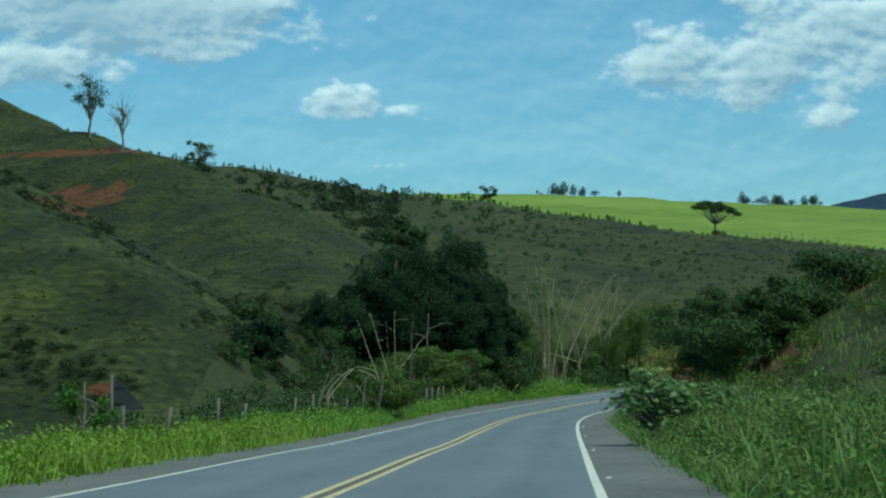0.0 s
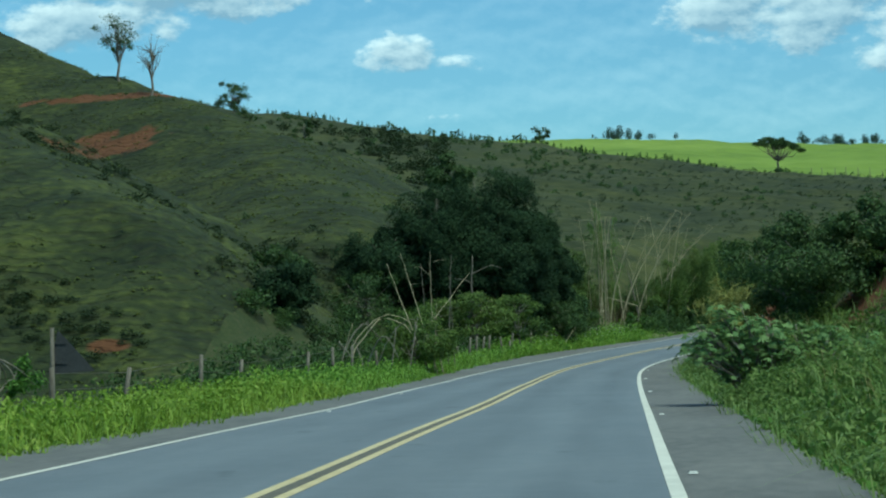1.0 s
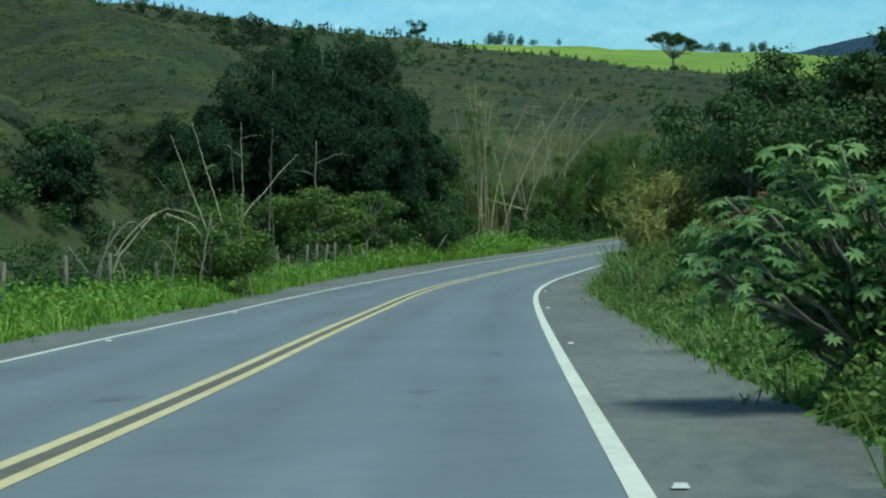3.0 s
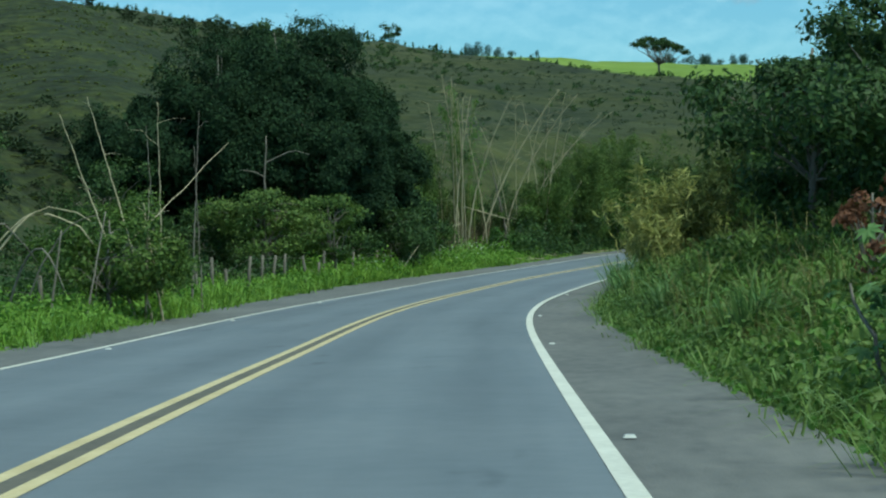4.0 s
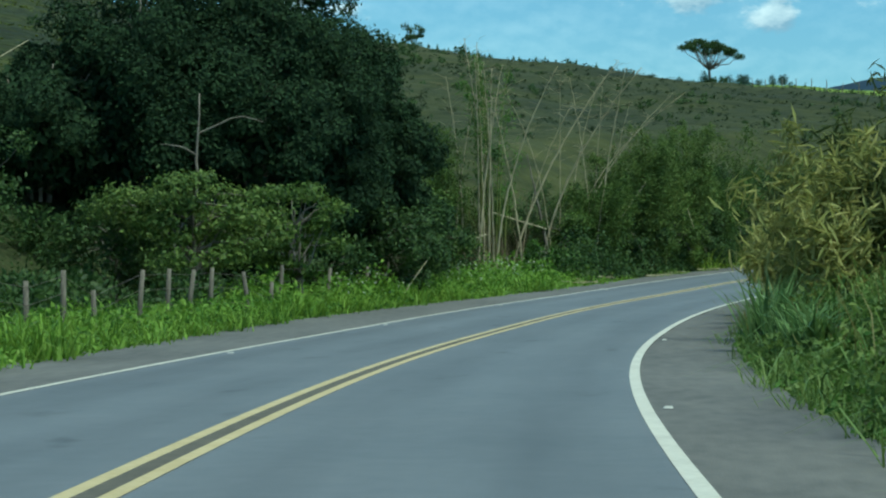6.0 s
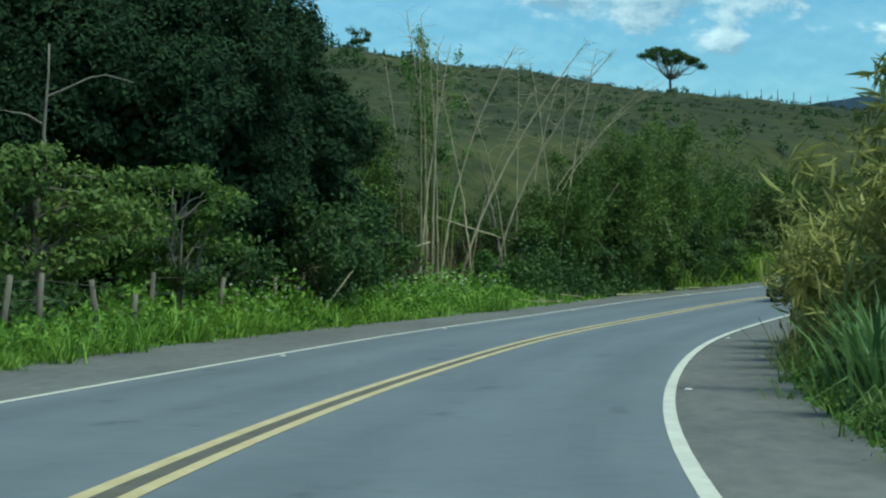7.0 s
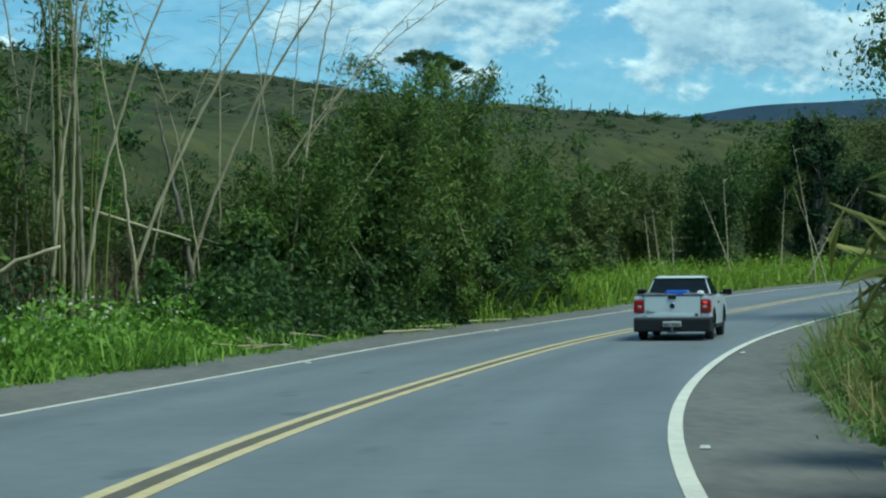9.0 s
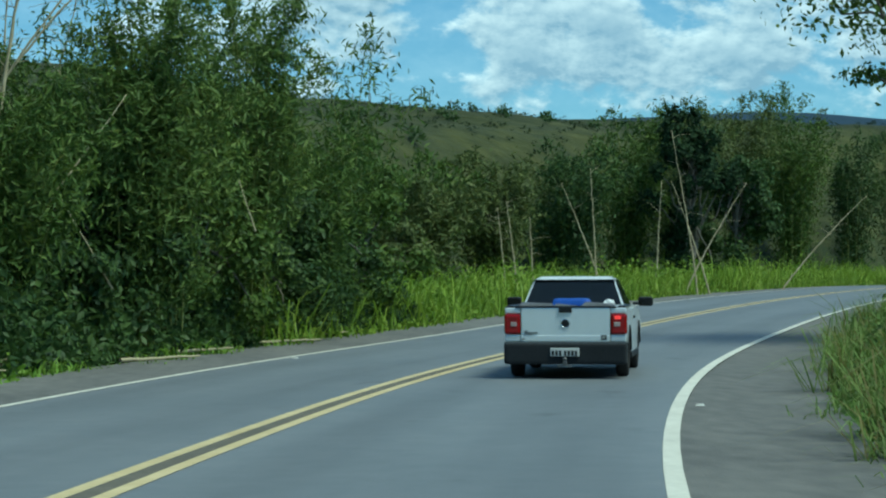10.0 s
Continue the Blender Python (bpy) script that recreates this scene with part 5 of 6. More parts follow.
# skyline trees
def umbrella_tree(x, y):
    z = float(land([x], [y])[0]) - 0.1
    ob = thing("lone_tree", (x, y, z), "lone umbrella-shaped tree on the crest", "tree")
    fork = np.array([-0.15, 0, 2.7])
    wood = [tube(bent((0, 0, -0.2), fork, 0, 5), np.linspace(0.2, 0.15, 5))]
    pts = []
    for k in range(22):
        a, r = 2.4 * k, 3.7 * math.sqrt((k + 0.5) / 22)
        c = np.array([r * math.cos(a) - 0.1, r * math.sin(a), 5.9 - 0.08 * r * r - 0.16 * r * math.cos(a) + rng.normal(0, 0.2)])
        wood.append(tube(bent(fork, c, -0.04, 6), np.linspace(0.09, 0.03, 6), 5))
        q = unit(rng.normal(size=(420, 3))) * rng.uniform(0.2, 1, (420, 1)) * np.array([0.85, 0.85, 0.45])
        pts.append(c + q)
    q = unit(rng.normal(size=(500, 3))) * rng.uniform(0.2, 1, (500, 1)) * np.array([0.8, 0.8, 0.6])
    pts.append(q + np.array([0.0, 0, 1.2]))
    put("trunk", mesh_of("trunk", *joined(wood)), M_BARK, ob, smooth=True)
    put("crown", mesh_of("crown", *leaf_cloud(np.concatenate(pts), 0.22, 0.0)), M_DARKLEAF, ob)


umbrella_tree(5.3, 369)
for k in range(10):
    x = 10.2 + 1.75 * k + rng.uniform(-0.2, 0.2)
    y = float(np.interp(x, [p[0] for p in BACK], [p[1] for p in BACK]))
    z = float(land([x], [y])[0])
    stick("crest_post", (x, y, z - 0.2), (x + rng.uniform(-0.1, 0.1), y, z + rng.uniform(1.1, 1.5)), 0.075, 0.0, "thin weathered fence post on the far crest", M_BARK, "fence post", "crest fence posts")
tree("crest_tree", -68.5, 256, 8.2, 2.7, M_DARKLEAF, "thin sparse tree on the hill crest", 2600, 0.2, 0.4, 24, 0.7)
tree("dead_tree", -62.3, 246, 7.2, 1.9, M_BARK, "bare leafless tree on the hill crest", 240, 0.12, 0.35, 34, 0.7)
tree("crest_tree", -53, 244, 4.6, 2.0, M_DARKLEAF, "dark bushy tree on the hill crest", 2600, 0.22, 0.1, 24, 0.7)
tree("crest_tree", -44, 236, 3.0, 1.2, M_DARKLEAF, "small dark tree on the hill crest", 1200, 0.2, 0.1, 16, 0.7)
tree("crest_tree", -34, 392, 3.6, 2.2, M_DARKLEAF, "dark bushy tree on the far crest", 1400, 0.3, 0.1, 16, 0.7)

# ---- fence, sign, road studs ----
M_POST = material("weathered_post", [(0.07, 0.062, 0.048), (0.13, 0.115, 0.092), (0.21, 0.19, 0.15)], 3.0, 0.9, 0.01, 20, stretch=(1, 1, 0.2))
M_WIRE = material("rusty_wire", [(0.12, 0.09, 0.07), (0.20, 0.17, 0.14)], 5.0, 0.6, metal=0.6)
M_SIGNBACK = material("dull_sign_metal", [(0.035, 0.035, 0.036), (0.06, 0.06, 0.06)], 2.0, 0.6, 0.002, 20, metal=0.3)
M_STUD = material("road_stud_plastic", [(0.36, 0.36, 0.33), (0.50, 0.50, 0.47)], 6.0, 0.4)

post_tops = []
s = 58.0
while s < 176:
    lat = -float(np.interp(s, [84, 120, 150, 176], [8.2, 7.6, 7.3, 8.6])) + rng.normal(0, 0.12)
    x, y, z = on_road(s, lat)
    z = float(land([x], [y], False)[0])
    h = rng.uniform(1.0, 1.5)
    ob = thing("fence_post", Matrix.Translation((x, y, z)), "weathered grey wooden fence post in the grass", "fence post", "fence posts")
    v, f = tube([(0, 0, -0.3), (rng.normal(0, 0.02), 0, h * 0.5), (rng.normal(0, 0.06), rng.normal(0, 0.04), h)], [0.065, 0.06, 0.05], 7)
    put("post", mesh_of("post", v, f), M_POST, ob)
    post_tops.append(np.array([x, y, z + h]))
    s += rng.uniform(1.7, 3.2) if s > 126 else rng.uniform(6, 11)
for k, drop in enumerate((0.12, 0.45, 0.8)):
    ob = thing("fence_wire", (0, 0, 0), "thin rusty wire strung between the posts", "wire", "fence wires")
    line = np.array([p - (0, 0, drop) for p in post_tops])
    put("strand", mesh_of("strand", *tube(line, np.full(len(line), 0.006), 4)), M_WIRE, ob)
x, y, z = on_road(160, -7.0)
stick("leaning_pole", (float(x), float(y), z + 0.1), (float(x) + 0.9, float(y) + 1.0, z + 1.5), 0.03, 0.0, "thin pole leaning against the fence", category="pole")


def road_sign(x, y, top):
    z = float(land([x], [y], False)[0])
    ob = thing("road_sign", pose(x, y, z, 0, 0, 8), "triangular road sign seen from its dark back", "road sign")
    h = top - z
    put("post", mesh_of("post", *tube([(0, 0, -0.3), (0, 0, h * 0.5), (0, 0, h)], [0.05, 0.05, 0.045], 8)), M_POST, ob)
    bm = bmesh.new()
    vs = [bm.verts.new(p) for p in ((-0.12, 0.07, h - 1.05), (0.95, 0.07, h - 1.0), (0.12, 0.07, h - 0.05))]
    face = bm.faces.new(vs)
    ext = bmesh.ops.extrude_face_region(bm, geom=[face])
    bmesh.ops.translate(bm, verts=[v for v in ext["geom"] if isinstance(v, bmesh.types.BMVert)], vec=(0, 0.012, 0))
    bmesh.ops.recalc_face_normals(bm, faces=bm.faces)
    part("plate", bm, M_SIGNBACK, ob, "dark triangular plate")
    for q in (h - 0.35, h - 0.8):
        bm = bmesh.new()
        bmesh.ops.create_cube(bm, size=1, matrix=Matrix.LocRotScale((0.12, 0.056, q), None, (0.4, 0.022, 0.05)))
        part("bracket", bm, M_SIGNBACK, ob)
    return ob


road_sign(-16.2, 63, 1.1)

bm = bmesh.new()
bmesh.ops.create_cube(bm, size=1, matrix=Matrix.LocRotScale((0, 0, 0.011), None, (0.10, 0.10, 0.022)))
bmesh.ops.scale(bm, vec=(0.7, 0.55, 1), verts=[v for v in bm.verts if v.co.z > 0.015])
stud_mesh = bpy.data.meshes.new("stud")
bm.to_mesh(stud_mesh)
bm.free()
stud_mesh.materials.append(M_STUD)
for lat, places in ((3.88, (36, 55, 74.5, 94, 111, 133, 155, 178)), (-3.2, (62, 78, 94, 110, 126, 142, 158, 174, 190))):
    for q in places:
        x, y, z = on_road(q, lat)
        ob = new("road_stud", stud_mesh)
        ob.matrix_world = pose(float(x), float(y), float(z), 0, 0, math.degrees(float(np.interp(q, S, HEAD))))
        tagged(ob, "small white reflective road stud by the edge line", "road stud", "road studs")

# ---- pickup ----
M_PAINT = material("silver_paint", [(0.62, 0.66, 0.67), (0.68, 0.72, 0.73)], 0.6, 0.3, metal=0.25, spec=0.5, coat=0.6)
M_PLASTIC = material("dark_bumper_plastic", [(0.009, 0.011, 0.013), (0.016, 0.019, 0.022)], 3.0, 0.75, 0.001, 60)
M_BLACK = material("black_trim", [(0.010, 0.010, 0.011), (0.018, 0.018, 0.019)], 3.0, 0.4)
M_TYRE = material("tyre_rubber", [(0.014, 0.014, 0.014), (0.028, 0.027, 0.026)], 8.0, 0.85, 0.003, 50)
M_RIM = material("dull_steel_rim", [(0.10, 0.10, 0.10), (0.20, 0.20, 0.20)], 6.0, 0.45, metal=0.7)
M_CHROME = material("chrome", [(0.62, 0.63, 0.64), (0.72, 0.72, 0.73)], 8.0, 0.12, metal=1.0)
M_RED = material("red_lamp_lens", [(0.20, 0.003, 0.005), (0.28, 0.006, 0.008)], 8.0, 0.2, spec=0.35, coat=0.2)
M_CLEAR = material("pale_lamp_lens", [(0.28, 0.20, 0.19), (0.42, 0.34, 0.32)], 12.0, 0.2, spec=0.6, coat=0.6)
M_PLATE = material("plate_grey", [(0.46, 0.47, 0.45), (0.56, 0.57, 0.55)], 8.0, 0.45)
M_BLUE = material("blue_plastic", [(0.015, 0.06, 0.32), (0.03, 0.10, 0.45)], 4.0, 0.45, 0.004, 20)
M_TARP = material("grey_tarpaulin", [(0.05, 0.052, 0.056), (0.12, 0.122, 0.128)], 4.0, 0.6, 0.02, 14)
M_BAG = material("white_plastic_bag", [(0.50, 0.52, 0.54), (0.75, 0.76, 0.78)], 6.0, 0.35, 0.03, 20)
M_GLASS = bpy.data.materials.new("tinted_glass")
M_GLASS.use_nodes = True
_p = M_GLASS.node_tree.nodes["Principled BSDF"]
_p.inputs["Base Color"].default_value = (0.05, 0.06, 0.07, 1)
_p.inputs["Roughness"].default_value, _p.inputs["Transmission Weight"].default_value, _p.inputs["IOR"].default_value = 0.03, 0.85, 1.45
M_DARKGLASS = material("dark_mirror_glass", [(0.03, 0.032, 0.034), (0.05, 0.052, 0.055)], 5.0, 0.08, metal=0.9)
M_BRAKE = bpy.data.materials.new("lit_brake_lamp")
M_BRAKE.use_nodes = True
_p = M_BRAKE.node_tree.nodes["Principled BSDF"]
_p.inputs["Base Color"].default_value, _p.inputs["Emission Color"].default_value, _p.inputs["Emission Strength"].default_value = (0.6, 0.02, 0.02, 1), (1.0, 0.06, 0.05, 1), 0.5


def block(x0, x1, y0, y1, z0, z1, bevel=0.02, top=(1, 1), seg=2):
    """A bevelled block; top: how much its upper face is drawn in, across and along."""
    bm = bmesh.new()
    c = ((x0 + x1) / 2, (y0 + y1) / 2, (z0 + z1) / 2)
    bmesh.ops.create_cube(bm, size=1, matrix=Matrix.LocRotScale(c, None, (x1 - x0, y1 - y0, z1 - z0)))
    for v in bm.verts:
        if v.co.z > c[2]:
            v.co.x, v.co.y = c[0] + (v.co.x - c[0]) * top[0], c[1] + (v.co.y - c[1]) * top[1]
    if bevel:
        bmesh.ops.bevel(bm, geom=list(bm.edges), offset=bevel, segments=seg, profile=0.6, affect="EDGES")
    return bm


def slab(points, x0, x1, bevel=0.015):
    """A side panel: an outline in y and z, thick from x0 to x1."""
    bm = bmesh.new()
    face = bm.faces.new([bm.verts.new((x0, y, z)) for y, z in points])
    ext = bmesh.ops.extrude_face_region(bm, geom=[face])
    bmesh.ops.translate(bm, verts=[v for v in ext["geom"] if isinstance(v, bmesh.types.BMVert)], vec=(x1 - x0, 0, 0))
    bmesh.ops.recalc_face_normals(bm, faces=bm.faces)
    if bevel:
        rim = [e for e in bm.edges if abs(e.verts[0].co.x - e.verts[1].co.x) < 1e-6 and abs(abs(e.verts[0].co.x) - max(abs(x0), abs(x1))) < 1e-6]
        bmesh.ops.bevel(bm, geom=rim, offset=bevel, segments=2, affect="EDGES")
    return bm


def lathe(profile, sides=28):
    """A ring round the x axis from rows of (x, radius)."""
    w = np.linspace(0, 2 * np.pi, sides, endpoint=False)
    p = np.array(profile)
    v = np.stack([np.repeat(p[:, 0], sides), np.outer(p[:, 1], np.cos(w)).ravel(), np.outer(p[:, 1], np.sin(w)).ravel()], 1)
    f = [(j * sides + k, j * sides + (k + 1) % sides, (j + 1) * sides + (k + 1) % sides, (j + 1) * sides + k) for j in range(len(p) - 1) for k in range(sides)]
    return v, np.array(f)


def arch(cy, cz, r, a0, a1, n=9):
    return [(cy + r * math.cos(radians(a)), cz + r * math.sin(radians(a))) for a in np.linspace(a0, a1, n)]


def pane(corners, name, parent, mat=None, thick=0.006):
    bm = bmesh.new()
    face = bm.faces.new([bm.verts.new(c) for c in corners])
    bm.normal_update()
    d = face.normal * thick
    ext = bmesh.ops.extrude_face_region(bm, geom=[face])
    bmesh.ops.translate(bm, verts=[v for v in ext["geom"] if isinstance(v, bmesh.types.BMVert)], vec=d)
    bmesh.ops.recalc_face_normals(bm, faces=bm.faces)
    return part(name, bm, mat or M_GLASS, parent)


def pickup(m):
    """A small two-seat pickup; its origin is on the ground under the tailgate, and it faces +y."""
    car = thing("pickup", m, "silver two-seat pickup with a loaded bed driving in the lane", "pickup truck")
    outline = ([(0.03, 0.52), (0.42, 0.46)] + arch(0.86, 0.30, 0.385, 158, 10) + [(1.28, 0.30), (3.18, 0.29)] + arch(3.58, 0.30, 0.385, 176, 12) + [(4.30, 0.40), (4.42, 0.50), (4.43, 0.66), (4.22, 0.80), (3.30, 0.95), (2.60, 0.985), (1.60, 0.985), (0.02, 0.985)])
    for sx in (-1, 1):
        part("body_side", slab(outline, sx * 0.74, sx * 0.845, 0.035), M_PAINT, car, smooth=False)
        wheel_arch = [p for p in arch(0.86, 0.30, 0.43, 165, 8, 12)] + [p for p in arch(0.86, 0.30, 0.375, 8, 165, 12)]
        part("wheel_arch", slab(wheel_arch, sx * 0.80, sx * 0.858, 0.008), M_PLASTIC, car)
        wheel_arch = [p for p in arch(3.58, 0.30, 0.43, 172, 12, 12)] + [p for p in arch(3.58, 0.30, 0.375, 12, 172, 12)]
        part("wheel_arch", slab(wheel_arch, sx * 0.80, sx * 0.858, 0.008), M_PLASTIC, car)
        part("sill", block(min(sx * 0.80, sx * 0.862), max(sx * 0.80, sx * 0.862), 1.27, 3.2, 0.24, 0.33, 0.02), M_PLASTIC, car)
        part("bed_rail", block(min(sx * 0.72, sx * 0.83), max(sx * 0.72, sx * 0.83), 0.04, 1.5, 0.985, 1.01, 0.01), M_BLACK, car)
        # door with its handle, proud of the side
        door = part("door", slab([(1.72, 0.36), (2.95, 0.36), (3.02, 0.93), (1.66, 0.95)], sx * 0.835, sx * 0.851, 0.01), M_PAINT, car)
        part("door_handle", block(min(sx * 0.85, sx * 0.875), max(sx * 0.85, sx * 0.875), 1.80, 1.98, 0.80, 0.84, 0.008), M_BLACK, door)
        # tail lamp
        lamp = part("tail_light", block(min(sx * 0.625, sx * 0.852), max(sx * 0.625, sx * 0.852), -0.025, 0.16, 0.615, 0.90, 0.035), M_RED, car, "red tail light cluster")
        part("reverse_lens", block(min(sx * 0.675, sx * 0.76), max(sx * 0.675, sx * 0.76), -0.036, -0.02, 0.725, 0.785, 0.008), M_CLEAR, lamp, "pale reversing lens")
        part("brake_lens", block(min(sx * 0.68, sx * 0.77), max(sx * 0.68, sx * 0.77), -0.034, -0.02, 0.825, 0.872, 0.008), M_BRAKE if sx > 0 else M_RED, lamp, "glowing red brake lens" if sx > 0 else "")
        part("corner_panel", block(min(sx * 0.622, sx * 0.845), max(sx * 0.622, sx * 0.845), 0.0, 0.12, 0.51, 0.612, 0.02), M_PAINT, car)
        part("corner_panel", block(min(sx * 0.622, sx * 0.845), max(sx * 0.622, sx * 0.845), 0.0, 0.14, 0.903, 0.984, 0.02), M_PAINT, car)
        mirror = part("mirror", block(min(sx * 0.88, sx * 1.10), max(sx * 0.88, sx * 1.10), 2.72, 2.84, 0.96, 1.10, 0.04, seg=3), M_BLACK, car, "black door mirror")
        part("mirror_glass", block(min(sx * 0.90, sx * 1.08), max(sx * 0.90, sx * 1.08), 2.712, 2.722, 0.98, 1.08, 0.004), M_DARKGLASS, mirror)
        part("mirror_arm", block(min(sx * 0.80, sx * 0.92), max(sx * 0.80, sx * 0.92), 2.76, 2.82, 0.98, 1.02, 0.01), M_BLACK, mirror)
        for cy in (0.86, 3.58):
            hub = new("wheel", None)
            hub.parent = car
            wv, wf = lathe([(-0.08, 0.18), (-0.09, 0.24), (-0.085, 0.285), (-0.05, 0.305), (0.05, 0.305), (0.085, 0.285), (0.09, 0.24), (0.08, 0.18), (-0.08, 0.18)])
            tyre = put("tyre", mesh_of("tyre", wv + (sx * 0.745, cy, 0.305), wf), M_TYRE, hub, smooth=True)
            wv, wf = lathe([(-0.06, 0.19), (sx * 0.06, 0.185), (sx * 0.045, 0.13), (sx * 0.06, 0.05), (sx * 0.065, 0.004)], 20)
            put("rim", mesh_of("rim", wv + (sx * 0.745, cy, 0.305), wf), M_RIM, hub, smooth=True)
        # side glass
        pane([(sx * 0.748, 1.66, 0.985), (sx * 0.748, 2.92, 0.985), (sx * 0.60, 2.52, 1.36), (sx * 0.60, 1.80, 1.36)], "side_window", car)
    # tailgate
    gate = part("tailgate", block(-0.62, 0.62, -0.012, 0.07, 0.505, 0.985, 0.018), M_PAINT, car, "silver tailgate")
    part("lower_panel", block(-0.615, 0.615, -0.022, 0.0, 0.515, 0.60, 0.008), M_PAINT, gate)
    part("latch", block(-0.09, 0.09, -0.04, 0.0, 0.915, 1.0, 0.015), M_BLACK, gate, "black tailgate latch")
    part("edge_cap", block(-0.70, 0.70, -0.02, 0.085, 0.985, 1.008, 0.008), M_BLACK, gate, "black rubber edge cap")
    wv, wf = lathe([(0.0, 0.055), (0.008, 0.068), (0.014, 0.062), (0.014, 0.054), (0.004, 0.05)], 24)
    put("emblem_ring", mesh_of("emblem_ring", np.stack([wv[:, 1], -0.012 - wv[:, 0], wv[:, 2] + 0.765], 1), wf), M_CHROME, gate, "round chrome emblem", True)
    wv, wf = lathe([(0.004, 0.052), (0.005, 0.001)], 24)
    put("emblem_disc", mesh_of("emblem_disc", np.stack([wv[:, 1], -0.012 - wv[:, 0], wv[:, 2] + 0.765], 1), wf), M_BLACK, gate)
    for k, (xa, xb, za, zb) in enumerate(((-0.57, -0.52, 0.655, 0.668), (-0.57, -0.38, 0.63, 0.645), (-0.57, -0.46, 0.61, 0.618), (-0.60, -0.56, 0.545, 0.558))):
        part("lettering", block(xa, xb, -0.027, -0.01, za, zb, 0), M_RIM, gate)
    part("sticker", block(0.49, 0.575, -0.026, -0.01, 0.535, 0.605, 0.012), M_BLACK, gate, "black shield sticker with a number")
    txt = bpy.data.curves.new("sticker_text", "FONT")
    txt.body, txt.size, txt.align_x, txt.align_y, txt.extrude = "07", 0.055, "CENTER", "CENTER", 0.0008
    ob = new("sticker_text", txt)
    txt.materials.append(M_PLATE)
    ob.matrix_basis = pose(0.532, -0.0285, 0.572, 90, 0, 0)
    ob.parent = gate
    # bumper, plate and hitch
    bumper = part("bumper", block(-0.85, 0.85, -0.10, 0.30, 0.20, 0.50, 0.05, seg=3), M_PLASTIC, car, "dark grey plastic bumper")
    part("bumper_step", block(-0.845, 0.845, -0.085, 0.10, 0.43, 0.512, 0.02), material("worn_grey_plastic", [(0.04, 0.046, 0.05), (0.065, 0.072, 0.076)], 3.0, 0.5), bumper)
    plate = part("number_plate", block(-0.20, 0.20, -0.125, -0.10, 0.315, 0.43, 0.008), M_PLATE, bumper, "grey number plate")
    for k in range(7):
        q = -0.165 + k * 0.05 + (0.02 if k > 2 else 0)
        part("plate_bar", block(q - 0.016, q + 0.016, -0.129, -0.12, 0.325, 0.395, 0), M_BLACK, plate)
    hitch = part("tow_hitch", block(-0.03, 0.03, -0.16, 0.2, 0.20, 0.245, 0.01), M_RIM, car)
    ball = bmesh.new()
    bmesh.ops.create_uvsphere(ball, u_segments=12, v_segments=8, radius=0.03, matrix=Matrix.Translation((0, -0.13, 0.275)))
    part("ball", ball, M_RIM, hitch)
    part("hitch_plate", block(-0.10, 0.10, -0.15, -0.12, 0.17, 0.20, 0.006), M_RIM, hitch)
    part("underbody", block(-0.66, 0.66, 0.30, 4.2, 0.20, 0.45, 0.03), M_BLACK, car)
    part("rear_axle", block(-0.66, 0.66, 0.78, 0.94, 0.24, 0.36, 0.04), M_BLACK, car)
    part("exhaust", block(-0.45, -0.39, 0.02, 0.5, 0.19, 0.24, 0.02), M_RIM, car)
    part("bed_floor", block(-0.74, 0.74, 0.07, 1.52, 0.50, 0.54, 0.0), M_BLACK, car)
    part("bed_front", block(-0.74, 0.74, 1.46, 1.52, 0.54, 0.98, 0.01), M_PAINT, car)
    # cab: pillars, roof, glass
    for sx in (-1, 1):
        for (y0, y1) in ((1.50, 1.75), (3.12, 2.50)):
            p0, p1 = Vector((sx * 0.735, y0, 0.97)), Vector((sx * 0.585, y1, 1.372))
            bm = bmesh.new()
            for q, w in ((p0, 0.030), (p1, 0.026)):
                for dx, dy in ((-w, -w), (w, -w), (w, w), (-w, w)):
                    bm.verts.new((q.x + dx * 0.8 - sx * 0.02, q.y + dy, q.z))
            bm.verts.ensure_lookup_table()
            for k in range(4):
                bm.faces.new([bm.verts[i] for i in (k, (k + 1) % 4, 4 + (k + 1) % 4, 4 + k)])
            bm.faces.new([bm.verts[i] for i in (3, 2, 1, 0)])
            bm.faces.new([bm.verts[i] for i in (4, 5, 6, 7)])
            bmesh.ops.bevel(bm, geom=list(bm.edges), offset=0.018, segments=2, affect="EDGES")
            part("pillar", bm, M_PAINT, car)
    part("roof", block(-0.605, 0.605, 1.68, 2.62, 1.352, 1.41, 0.028, (0.82, 0.84), 4), M_PAINT, car)
    part("rear_sill", block(-0.78, 0.78, 1.44, 1.56, 0.94, 1.0, 0.02), M_PAINT, car)
    pane([(-0.71, 1.495, 0.99), (0.71, 1.495, 0.99), (0.57, 1.735, 1.37), (-0.57, 1.735, 1.37)], "rear_window", car)
    pane([(0.71, 3.10, 0.98), (-0.71, 3.10, 0.98), (-0.57, 2.55, 1.37), (0.57, 2.55, 1.37)], "windscreen", car)
    part("window_seal", block(-0.585, 0.585, 1.69, 1.735, 1.345, 1.366, 0.006), M_BLACK, car)
    part("bonnet", block(-0.74, 0.74, 3.08, 4.38, 0.60, 0.965, 0.04, (0.95, 0.92)), M_PAINT, car)
    part("front_bumper", block(-0.82, 0.82, 4.18, 4.47, 0.28, 0.62, 0.05), M_PLASTIC, car)
    part("cab_floor", block(-0.74, 0.74, 1.52, 3.2, 0.40, 0.45, 0), M_BLACK, car)
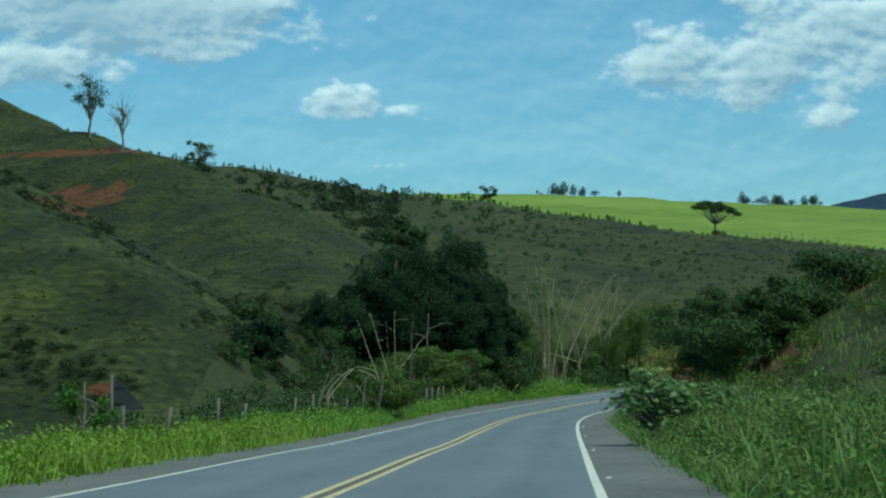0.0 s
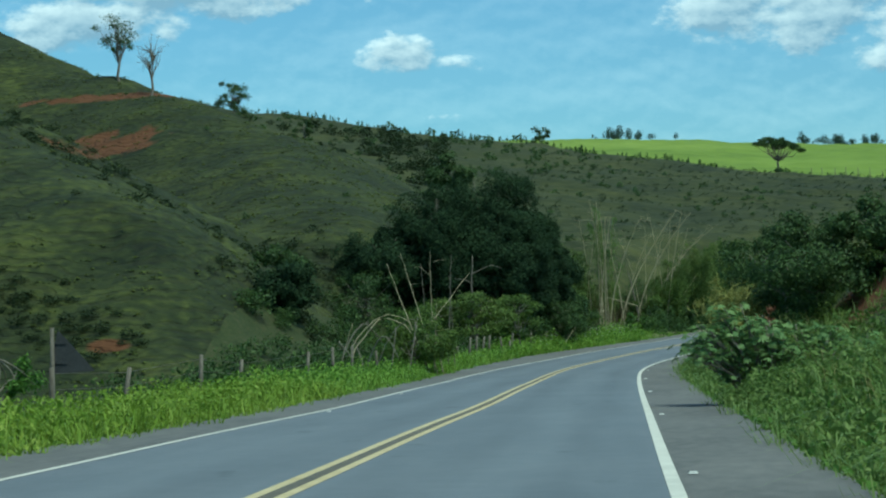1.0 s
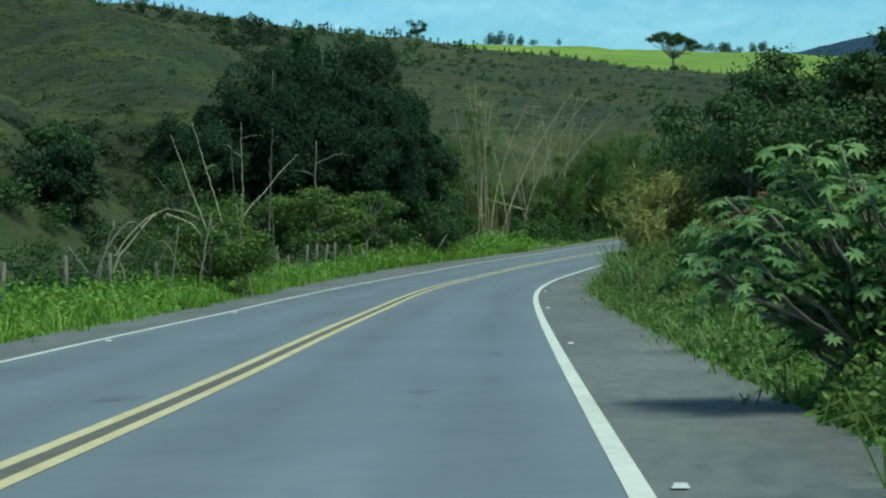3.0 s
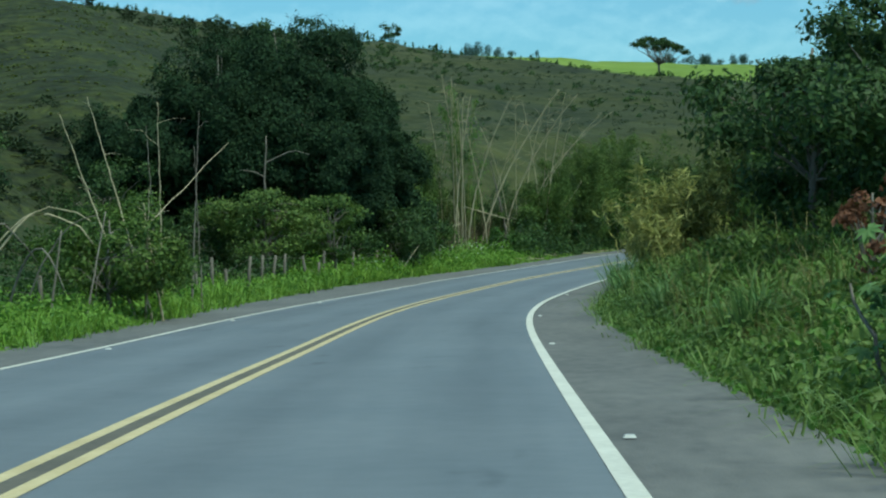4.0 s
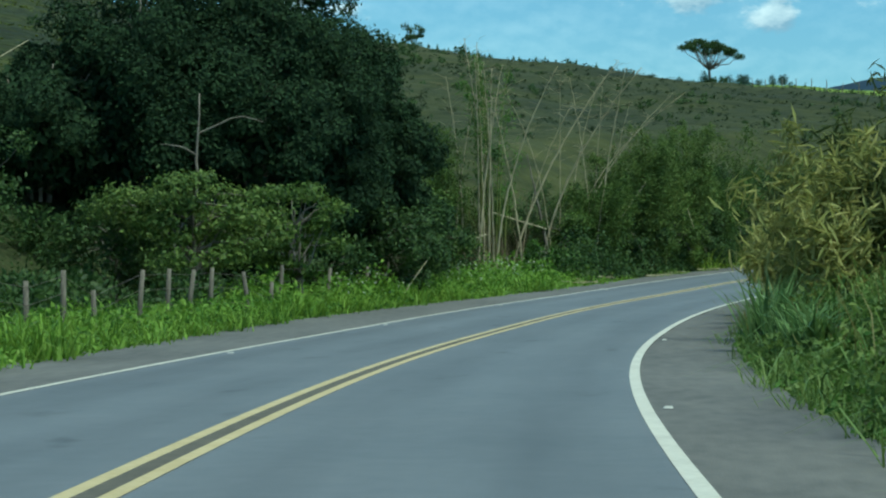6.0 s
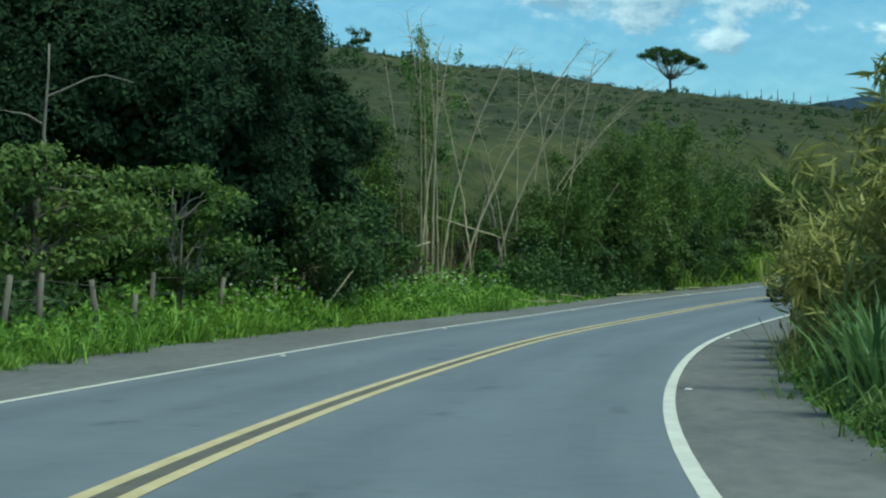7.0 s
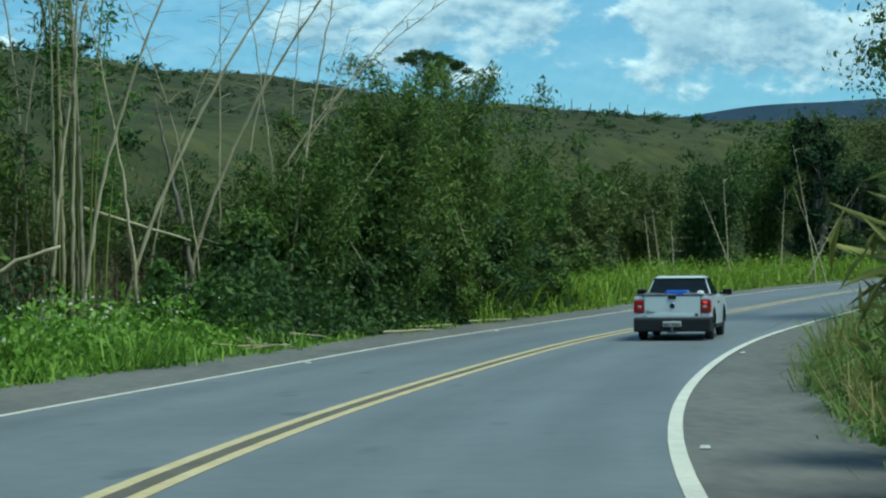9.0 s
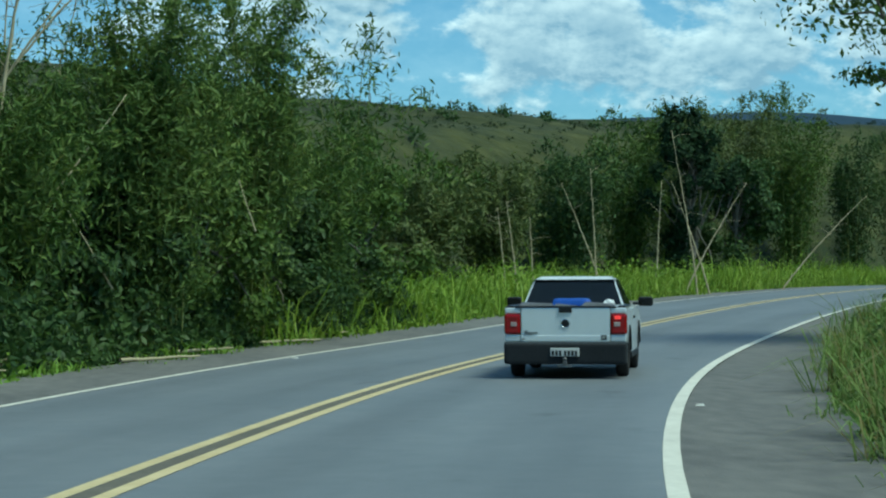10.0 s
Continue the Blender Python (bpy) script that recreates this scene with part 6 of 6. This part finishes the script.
    for sx in (-1, 1):
        seat = part("seat", block(sx * 0.36 - 0.24, sx * 0.36 + 0.24, 1.95, 2.45, 0.45, 0.68, 0.05), M_BLACK, car)
        part("backrest", block(sx * 0.36 - 0.23, sx * 0.36 + 0.23, 1.80, 1.95, 0.62, 1.12, 0.05), M_BLACK, seat)
        part("headrest", block(sx * 0.36 - 0.12, sx * 0.36 + 0.12, 1.80, 1.90, 1.15, 1.30, 0.04), M_BLACK, seat)
    return car


def load(m):
    """What lies in the pickup's bed."""
    box = thing("plastic_crate", m @ pose(0.02, 0.95, 0.54), "blue plastic box standing in the pickup bed", "box")
    part("shell", block(-0.26, 0.26, -0.22, 0.22, 0.0, 0.44, 0.03, (1.05, 1.05)), M_BLUE, box)
    part("lid", block(-0.28, 0.28, -0.24, 0.24, 0.44, 0.56, 0.035, (0.88, 0.85)), M_BLUE, box)
    for x, w, r in ((-0.45, 0.26, 4), (0.42, 0.24, -3), (-0.02, 0.2, 0)):
        bm = block(-w, w, -0.30, 0.18, 0.0, 0.50 if r else 0.475, 0.06, (0.9, 0.85), 3)
        for v in bm.verts:
            v.co += Vector((noise.noise(v.co * 4), noise.noise(v.co * 4 + Vector((5, 0, 0))), noise.noise(v.co * 4 + Vector((0, 9, 0))))) * 0.03
        ob = thing("tarpaulin_bundle", m @ pose(x, 0.45, 0.54, 0, 0, r), "dark grey folded tarpaulin bundle in the bed", "bundle", "bundles in the bed")
        part("cloth", bm, M_TARP, ob)
    bm = bmesh.new()
    bmesh.ops.create_icosphere(bm, subdivisions=3, radius=0.10)
    for v in bm.verts:
        v.co *= 1 + 0.45 * noise.noise(v.co * 14)
        v.co.z = v.co.z * 1.3 + 0.42
    bm2 = thing("plastic_bag", m @ pose(0.58, 0.6, 0.54), "crumpled white plastic bag in the pickup bed", "bag")
    base = block(-0.12, 0.12, -0.15, 0.15, 0, 0.36, 0.05)
    part("sack", base, M_TARP, bm2)
    part("bag", bm, M_BAG, bm2, "crumpled white plastic")


PS, PLAT = 183.7, 1.97
px_, py_, pz_ = on_road(PS, PLAT)
ph = math.degrees(float(np.interp(PS + 1.5, S, HEAD))) + 1.8
slope = math.degrees(math.atan(float(np.interp(PS + 3.6, S, CZ) - np.interp(PS + 0.8, S, CZ)) / 2.8))
PLACE = Matrix.Translation((float(px_), float(py_), float(pz_) + 0.002)) @ Euler((0, 0, radians(ph))).to_matrix().to_4x4() @ Euler((radians(slope), 0, 0)).to_matrix().to_4x4() @ Matrix.Scale(0.94, 4)
pickup(PLACE)
load(PLACE)
